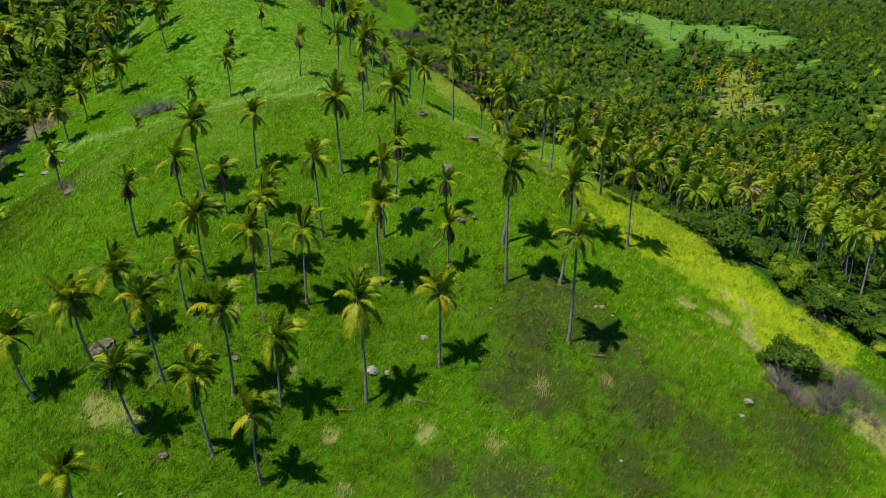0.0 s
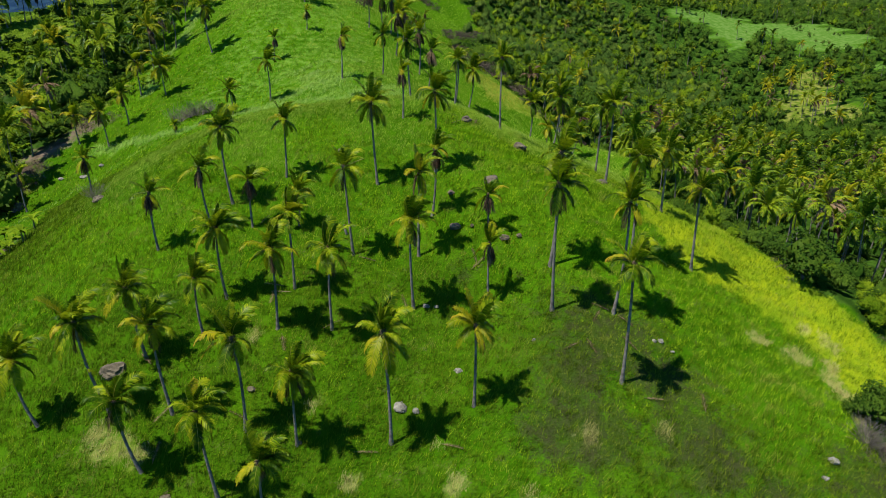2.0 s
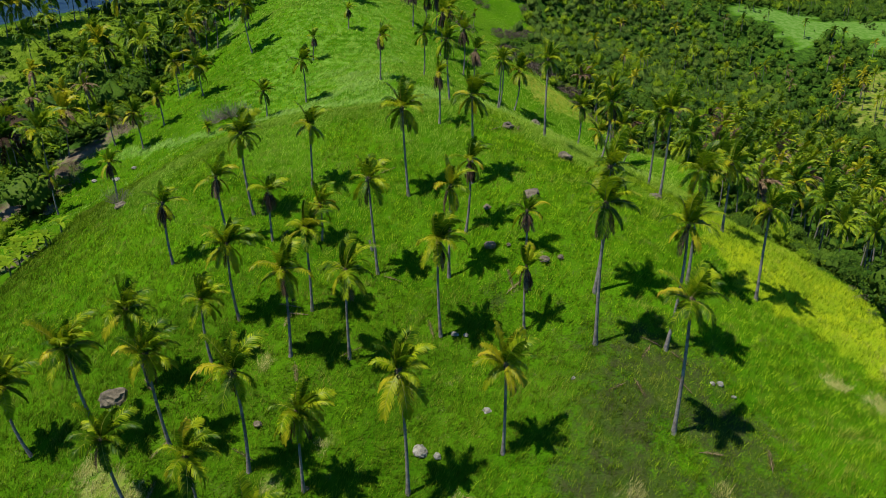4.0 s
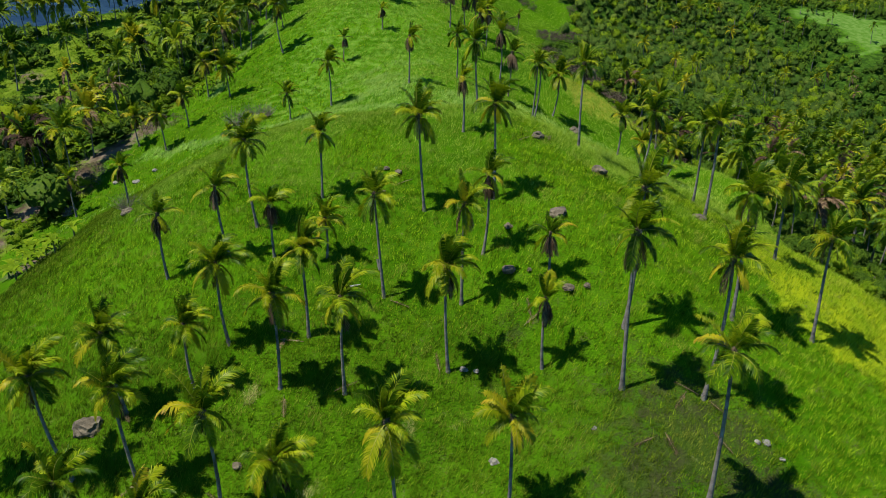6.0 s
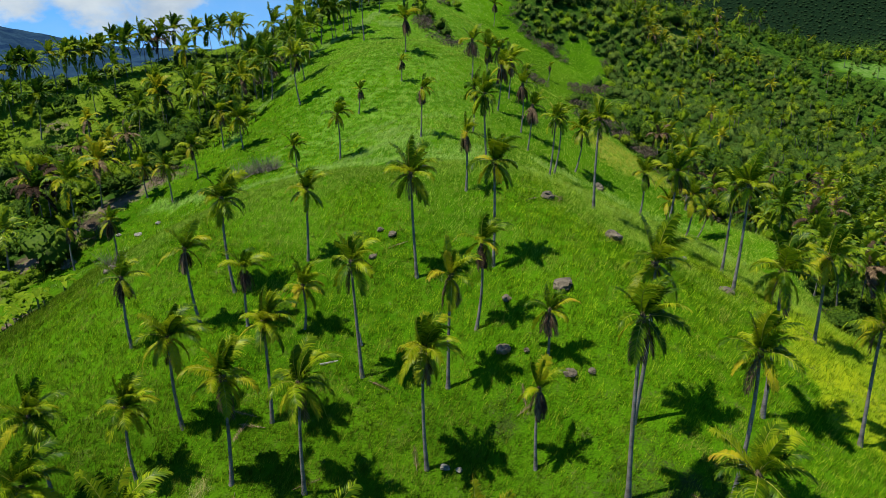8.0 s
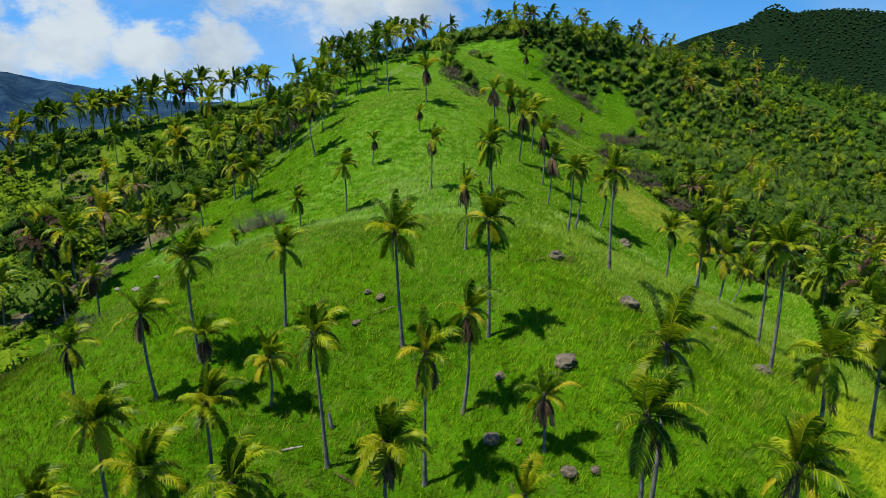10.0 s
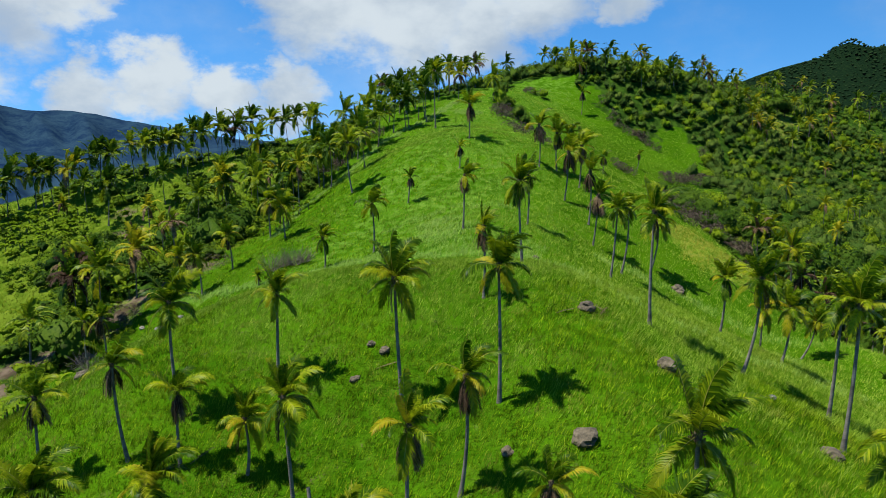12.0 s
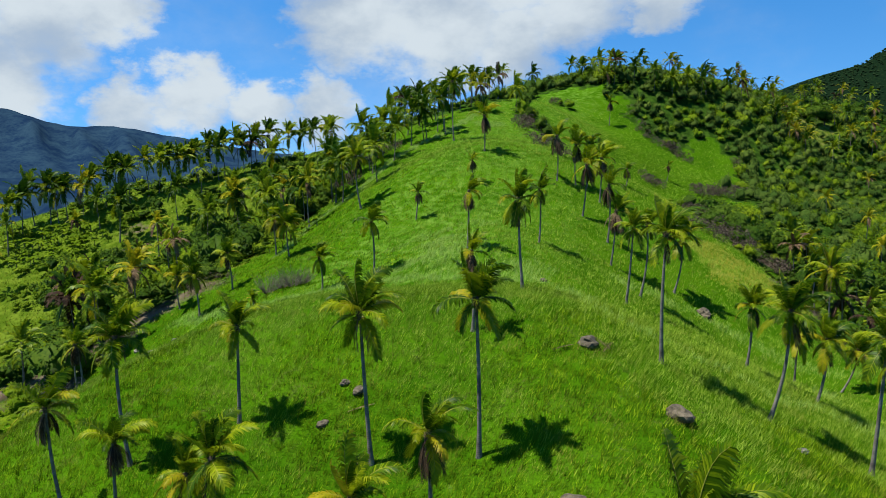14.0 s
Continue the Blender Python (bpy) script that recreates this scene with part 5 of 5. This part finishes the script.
# ---- grass ----
def blades(name, x, y, rng, mat, label, per, tall, wide, spread_r):
    """Tufts of narrow blades, all swept to the east by the wind."""
    n = len(x) * per
    cx, cy = np.repeat(x, per) + rng.normal(0, spread_r, n), np.repeat(y, per) + rng.normal(0, spread_r, n)
    cz = height(cx, cy) - 0.03
    tuft = 0.5 + 0.5 * np.sin(cx * 4.1 + 2.3 * np.sin(cy * 1.3)) * np.sin(cy * 3.7 + 2.1 * np.sin(cx * 1.7))
    h = np.repeat(rng.uniform(0.6, 1.25, len(x)), per) * tall * rng.uniform(0.6, 1.15, n) * (0.55 + 0.8 * tuft)
    a = rng.uniform(0, 6.28, n)
    sx, sy = np.cos(a) * wide * 0.5, np.sin(a) * wide * 0.5
    tx_, ty_ = h * (0.4 + rng.normal(0, 0.26, n)), h * rng.normal(0.05, 0.26, n)
    v = np.empty((n, 3, 3), np.float32)
    v[:, 0] = np.stack([cx - sx, cy - sy, cz], -1)
    v[:, 1] = np.stack([cx + sx, cy + sy, cz], -1)
    v[:, 2] = np.stack([cx + tx_, cy + ty_, cz + h], -1)
    return tagged(new(name, raw_mesh(name, v.reshape(-1, 3), np.arange(n * 3).reshape(-1, 3), mat)), label, "grass", kind="stuff")


def meadow(x, y):
    return inside(MEADOW, x, y) & (spot(x, y, BRUSH) < 0.5)


def lush(x, y):
    bare = spot(x, y, SOIL) > 0.35 + 0.5 * np.sin(x * 1.7 + 2 * np.sin(y)) * np.sin(y * 1.3)
    return meadow(x, y) & (~inside(LIME, x, y) | (np.sin(x * 29.3 + y * 51.7) < -0.5)) & ~(bare & (np.sin(x * 37.1 + y * 23.7) > -0.6)) & ~((spot(x, y, STRAWS) > 0.4) & (np.sin(x * 41.1 + y * 29.7) > -0.7))


ax, ay, arng = strewn(71, (-80, -30), (46, 66), 0.31, lambda x, y: lush(x, y) & (x > -60 - 0.5 * (y + 30)) & (x < 46 + 0.1 * (y + 30)))
dull = spot(ax, ay, OLIVES) + arng.uniform(-0.3, 0.3, len(ax)) > 0.5
ux, uy, urng = strewn(76, (-24, -28), (30, 18), 0.27, lambda x, y: meadow(x, y) & ~inside(LIME, x, y) & (spot(x, y, SOIL) > 0.3) & (np.sin(x * 37.1 + y * 23.7) > -0.5))
blades("grass", ux, uy, urng, OLIVE_GRASS, "sparse short grass on bare soil", 6, 0.32, 0.04, 0.16)
zx, zy, zrng = strewn(77, (-84, -88), (60, -30), 0.8, lambda x, y: meadow(x, y))
blades("grass", zx, zy, zrng, OLIVE_GRASS, "rough grass at the foot of the hill", 6, 0.5, 0.06, 0.3)
high = ~dull & ((ay - 24) / 36 + 0.25 * np.sin(ax * 0.31 + 2 * np.sin(ay * 0.17)) + arng.normal(0, 0.12, len(ay)) > 0.5)
blades("grass", ax[high], ay[high], arng, UPPER_GRASS, "sunlit green grass on the brow", 6, 0.58, 0.042, 0.13)
dull_or_high = dull | high
blades("grass", ax[~dull_or_high], ay[~dull_or_high], arng, GRASS, "tall lush green grass swept by wind", 6, 0.6, 0.042, 0.13)
blades("grass", ax[dull], ay[dull], arng, OLIVE_GRASS, "duller olive green grass at the foot of the hill", 6, 0.7, 0.045, 0.13)
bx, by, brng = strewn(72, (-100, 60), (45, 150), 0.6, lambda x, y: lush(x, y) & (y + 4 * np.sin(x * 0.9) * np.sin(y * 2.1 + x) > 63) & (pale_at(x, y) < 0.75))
west_side = (bx + 5 * np.sin(by * 0.2) < -42) & (by < 135)
blades("grass", bx[~west_side], by[~west_side], brng, UPPER_GRASS, "green grass on the upper ridge", 5, 0.52, 0.085, 0.25)
blades("grass", bx[west_side], by[west_side], brng, GRASS, "green grass on the west flank", 5, 0.5, 0.075, 0.25)
dx_, dy_, drng = strewn(78, (-86, 146), (46, 322), 1.0, lambda x, y: meadow(x, y) & ~woods(x, y))
blades("grass", dx_, dy_, drng, UPPER_GRASS, "grass on the high shoulder", 5, 0.5, 0.13, 0.35)
low_side = vy + 12 * np.sin(vx * 0.11) + vrng.uniform(-8, 8, len(vy)) < 125
blades("grass", vx[~low_side], vy[~low_side], vrng, UPPER_GRASS, "bright rough grass in the west valley", 5, 0.6, 0.14, 0.35)
blades("grass", vx[low_side], vy[low_side], vrng, VALLEY_BLADES, "rough olive green grass low in the west valley", 5, 0.6, 0.12, 0.35)
cx_, cy_, crng = strewn(73, (10, -12), (40, 46), 0.36, lambda x, y: inside(LIME, x + 1.2 * np.sin(y * 1.3), y + 1.2 * np.sin(x * 1.7)) & (np.sin(x * 29.3 + y * 51.7) > -0.6))
blades("lime_grass", cx_, cy_, crng, LIME_GRASS, "bright yellow-green grass strip", 5, 0.5, 0.075, 0.15)
ox_, oy_, orng_ = strewn(81, (2, 106), (32, 146), 0.6, lambda x, y: inside(LIME_FAR, *strayed(x, y, 0.5, 1.6)) & meadow(x, y) & (np.sin(x * 29.3 + y * 51.7) > -0.4))
blades("ochre_grass", ox_, oy_, orng_, OCHRE_GRASS, "drying yellow-brown grass on the east rib", 5, 0.6, 0.09, 0.25)
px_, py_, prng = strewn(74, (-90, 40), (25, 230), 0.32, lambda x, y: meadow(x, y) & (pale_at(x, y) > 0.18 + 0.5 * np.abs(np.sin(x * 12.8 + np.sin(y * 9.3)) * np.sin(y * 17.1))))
blades("seeding_grass", px_, py_, prng, PALE_GRASS, "pale grass along the brow, seed heads and painted sheen", 4, 0.72, 0.06, 0.2)
sx_, sy_, srng = strewn(75, (-56, -28), (44, 12), 0.24, lambda x, y: (spot(x, y, STRAWS) > 0.25 + 0.45 * np.abs(np.sin(x * 1.9 + 2 * np.sin(y * 1.1)) * np.sin(y * 2.3))) & meadow(x, y) & (np.sin(x * 31.7 + y * 47.3) > -0.3))
blades("dry_grass", sx_, sy_, srng, STRAW, "straw-coloured dry grass tufts", 9, 0.58, 0.036, 0.18)


# ---- stones, fallen fronds, logs ----
def boulder(x, y, r, mat, seed):
    rng = random.Random(seed)
    bm = bmesh.new()
    bmesh.ops.create_icosphere(bm, subdivisions=3, radius=1.0)
    off = Vector((rng.uniform(0, 50), rng.uniform(0, 50), 0))
    for v in bm.verts:
        d = 1 + 0.35 * noise.noise(v.co * 1.1 + off) + 0.22 * noise.noise(v.co * 2.7 + off) + 0.1 * noise.noise(v.co * 6.1 + off)
        v.co = Vector((v.co.x * d * 1.25, v.co.y * d, max(v.co.z * d * 0.72, -0.4)))
        v.co *= r
    ob = new("boulder", mesh_of(bm, "boulder", mat, False))
    ob.matrix_basis = Matrix.Translation((x, y, ground_at(x, y) + r * 0.12)) @ pose(0, 0, 0, rng.uniform(-10, 10), rng.uniform(-10, 10), rng.uniform(0, 360))
    return tagged(ob, "pale weathered stone lying in the grass" if mat == PALE_STONE else "dark weathered boulder half sunk in grass", "rock", "boulders on the hill")


DARK = [(-14.1, 21.5, 0.95), (-8.4, 19.0, 0.75), (-6.4, 19.3, 0.5), (-1.5, 39.4, 1.25), (-8.2, 46.2, 1.05), (-8.2, 28.0, 1.25), (-13.6, 27.4, 0.6), (6.7, 100.5, 1.6), (9.9, 34.8, 1.0), (-28.2, 36.0, 0.6),
        (-26.4, 39.3, 0.75), (-27.8, 39.9, 0.55), (-44.5, -6.5, 0.6), (-63.6, 44.2, 1.0), (-88.4, 72.9, 1.7), (-52.0, 7.2, 1.6), (-37.8, 3.1, 0.5), (-15.4, 74.4, 0.6), (-12.0, 21.2, 0.35), (-33.1, -2.3, 0.35)]
LIGHT = [(-16.7, 3.9, 0.55), (-23.2, 0.7, 0.9), (-21.7, 0.0, 0.5), (17.2, -10.0, 0.65), (15.4, -11.5, 0.4), (-77.6, 77.2, 0.9), (-74.6, 79.0, 0.7), (-82.9, 80.0, 0.7), (-8.1, 5.7, 0.28), (-19.0, 12.9, 0.5),
         (-17.8, 12.7, 0.4), (6.2, 4.9, 0.45), (5.4, 4.8, 0.35), (7.0, 3.6, 0.3), (-0.2, -14.4, 0.25), (-47.9, -9.7, 0.3), (7.9, 44.0, 0.5)]
for n, (x, y, r) in enumerate(DARK):
    boulder(x, y, r * 0.72, STONE, 500 + n)
for n, (x, y, r) in enumerate(LIGHT):
    boulder(x, y, r * 0.68, PALE_STONE, 540 + n)
FALLEN = [frond_mesh("fallen_frond", FROND_DRY, RIB_DRY, frond_shape(2.8, 6, 0, 70 + k, leaflets=22, side_len=0.55, hang=0.15, sag=0.12, blow=0.0, width=0.05, fold=0.3)) for k in range(3)]
litter = [(r[0] + 0.9 * math.cos(n * 2.3), r[1] + 0.9 * math.sin(n * 2.3)) for n, r in enumerate(GROVE_FOOT + GROVE_SLOPE) if n % 3 == 0]
for n, (x, y) in enumerate(litter + [(-3.3, 4.5), (-2.4, 4.9), (1.3, -2.2), (7.2, -4.0), (1.6, 8.7), (0.6, 9.0), (2.4, 8.2), (-13.0, 16.4), (-12.2, 16.8), (-35.0, 15.4), (-35.8, 15.0), (-19.7, -3.9), (-45.8, -7.6), (2.9, 3.4), (-24.5, 38.0), (-35.0, 9.0), (-28.0, -3.5), (-7.0, 45.4), (-6.4, 46.6), (-9.4, 45.2)]):
    ob = new("fallen_frond", FALLEN[n % 3])
    a = n * 77 % 360
    dx, dy = math.cos(radians(a)), math.sin(radians(a))
    tilt = -math.degrees(math.atan2(ground_at(x + dx, y + dy) - ground_at(x - dx, y - dy), 2))
    ob.matrix_basis = Matrix.Translation((x, y, ground_at(x, y) + 0.16)) @ pose(0, 0, 0, 0, 0, a) @ pose(0, 0, 0, 0, tilt, 0) @ Matrix.Scale(0.8, 4)
    tagged(ob, "dry brown fallen palm frond on the ground", "palm frond", "fallen fronds")


def log(x, y, length, r, a, rise, label):
    v, f = tube([(0, 0, 0), (length * 0.5, 0.06, length * 0.5 * rise), (length, 0, length * rise)], [r, r * 0.9, r * 0.75], 8)
    ob = new("fallen_log", raw_mesh("fallen_log", v, f, DEAD_WOOD, smooth=True))
    ob.matrix_basis = Matrix.Translation((x, y, ground_at(x, y) + r * 0.6)) @ pose(0, 0, 0, 0, 0, a)
    return tagged(ob, label, "log")


log(-31.0, 21.5, 3.2, 0.13, 30, -0.05, "bleached fallen palm log in the grass")
log(-27.6, 24.5, 0.25, 0.17, 160, 5.2, "broken standing palm stump with dark bark")

# ---- thicket at the edge of the bare ground ----
for n, (x, y, s) in enumerate([(25.0, -5.0, 0.95), (27.4, -5.8, 1.05), (26.2, -3.8, 0.95), (28.8, -4.8, 0.8), (26.4, -5.6, 1.1), (24.2, -4.2, 0.6), (29.6, -7.0, 0.6)]):
    tree = new("broadleaf_shrub")
    tree.matrix_basis = Matrix.Translation((x, y, ground_at(x, y) - 0.3)) @ Matrix.Scale(s, 4)
    tagged(tree, "dense green shrub beside a bare hollow", "shrub", "shrubs by the hollow")
    part("stem", STEMS[n % 3], tree)
    part("crown", CROWN_MESHES[LEAF][n % 5], tree)


def twig_bush(x, y, s, seed):
    """A leafless grey bush of forking twigs."""
    rng = random.Random(seed)
    vs, fs, n = [], [], 0
    for k in range(80):
        a, b = rng.uniform(0, 6.28), rng.uniform(0.4, 1.3)
        p, d = Vector((0.2 * math.cos(a), 0.2 * math.sin(a), 0)), Vector((math.cos(a) * math.cos(b), math.sin(a) * math.cos(b), math.sin(b)))
        q = p + d * rng.uniform(0.6, 1.1)
        r = q + (d + Vector((rng.uniform(-0.5, 0.5), rng.uniform(-0.5, 0.5), rng.uniform(-0.2, 0.5)))) * 0.6 + Vector((rng.uniform(-0.2, 0.2), rng.uniform(-0.2, 0.2), 0))
        v, f = tube([p, q, r], [0.016, 0.01, 0.005], 3)
        vs.append(v)
        fs.append(f + n)
        n += len(v)
    ob = new("bare_bush", raw_mesh("bare_bush", np.concatenate(vs) * s, np.concatenate(fs), DRY_TWIG))
    ob.location = (x, y, ground_at(x, y) - 0.05)
    return tagged(ob, "leafless grey twiggy bush standing in the grass", "bush", "bare bushes")


for n, (x, y, s) in enumerate([(24.2, -7.6, 1.4), (25.0, -9.0, 1.2), (28.0, -9.6, 1.6), (30.5, -8.4, 1.6), (32.5, -10.5, 1.4), (29.0, -12.0, 1.2), (34.0, -6.5, 1.4), (31.0, -5.0, 1.2), (22.3, -8.2, 1.5), (23.2, -6.8, 1.4), (23.4, -9.6, 1.5), (27.6, -10.4, 1.7), (29.4, -9.0, 1.6), (31.6, -7.6, 1.7), (33.4, -8.6, 1.6), (26.0, -10.8, 1.2), (35.5, -9.5, 1.4), (32.0, -12.4, 1.3), (-60.0, 83.5, 2.2), (-58.0, 84.5, 1.8), (-56.0, 84.2, 2.2), (-54.5, 85.0, 1.7), (-64.5, 46.0, 1.6)]):
    twig_bush(x, y, s, 600 + n)
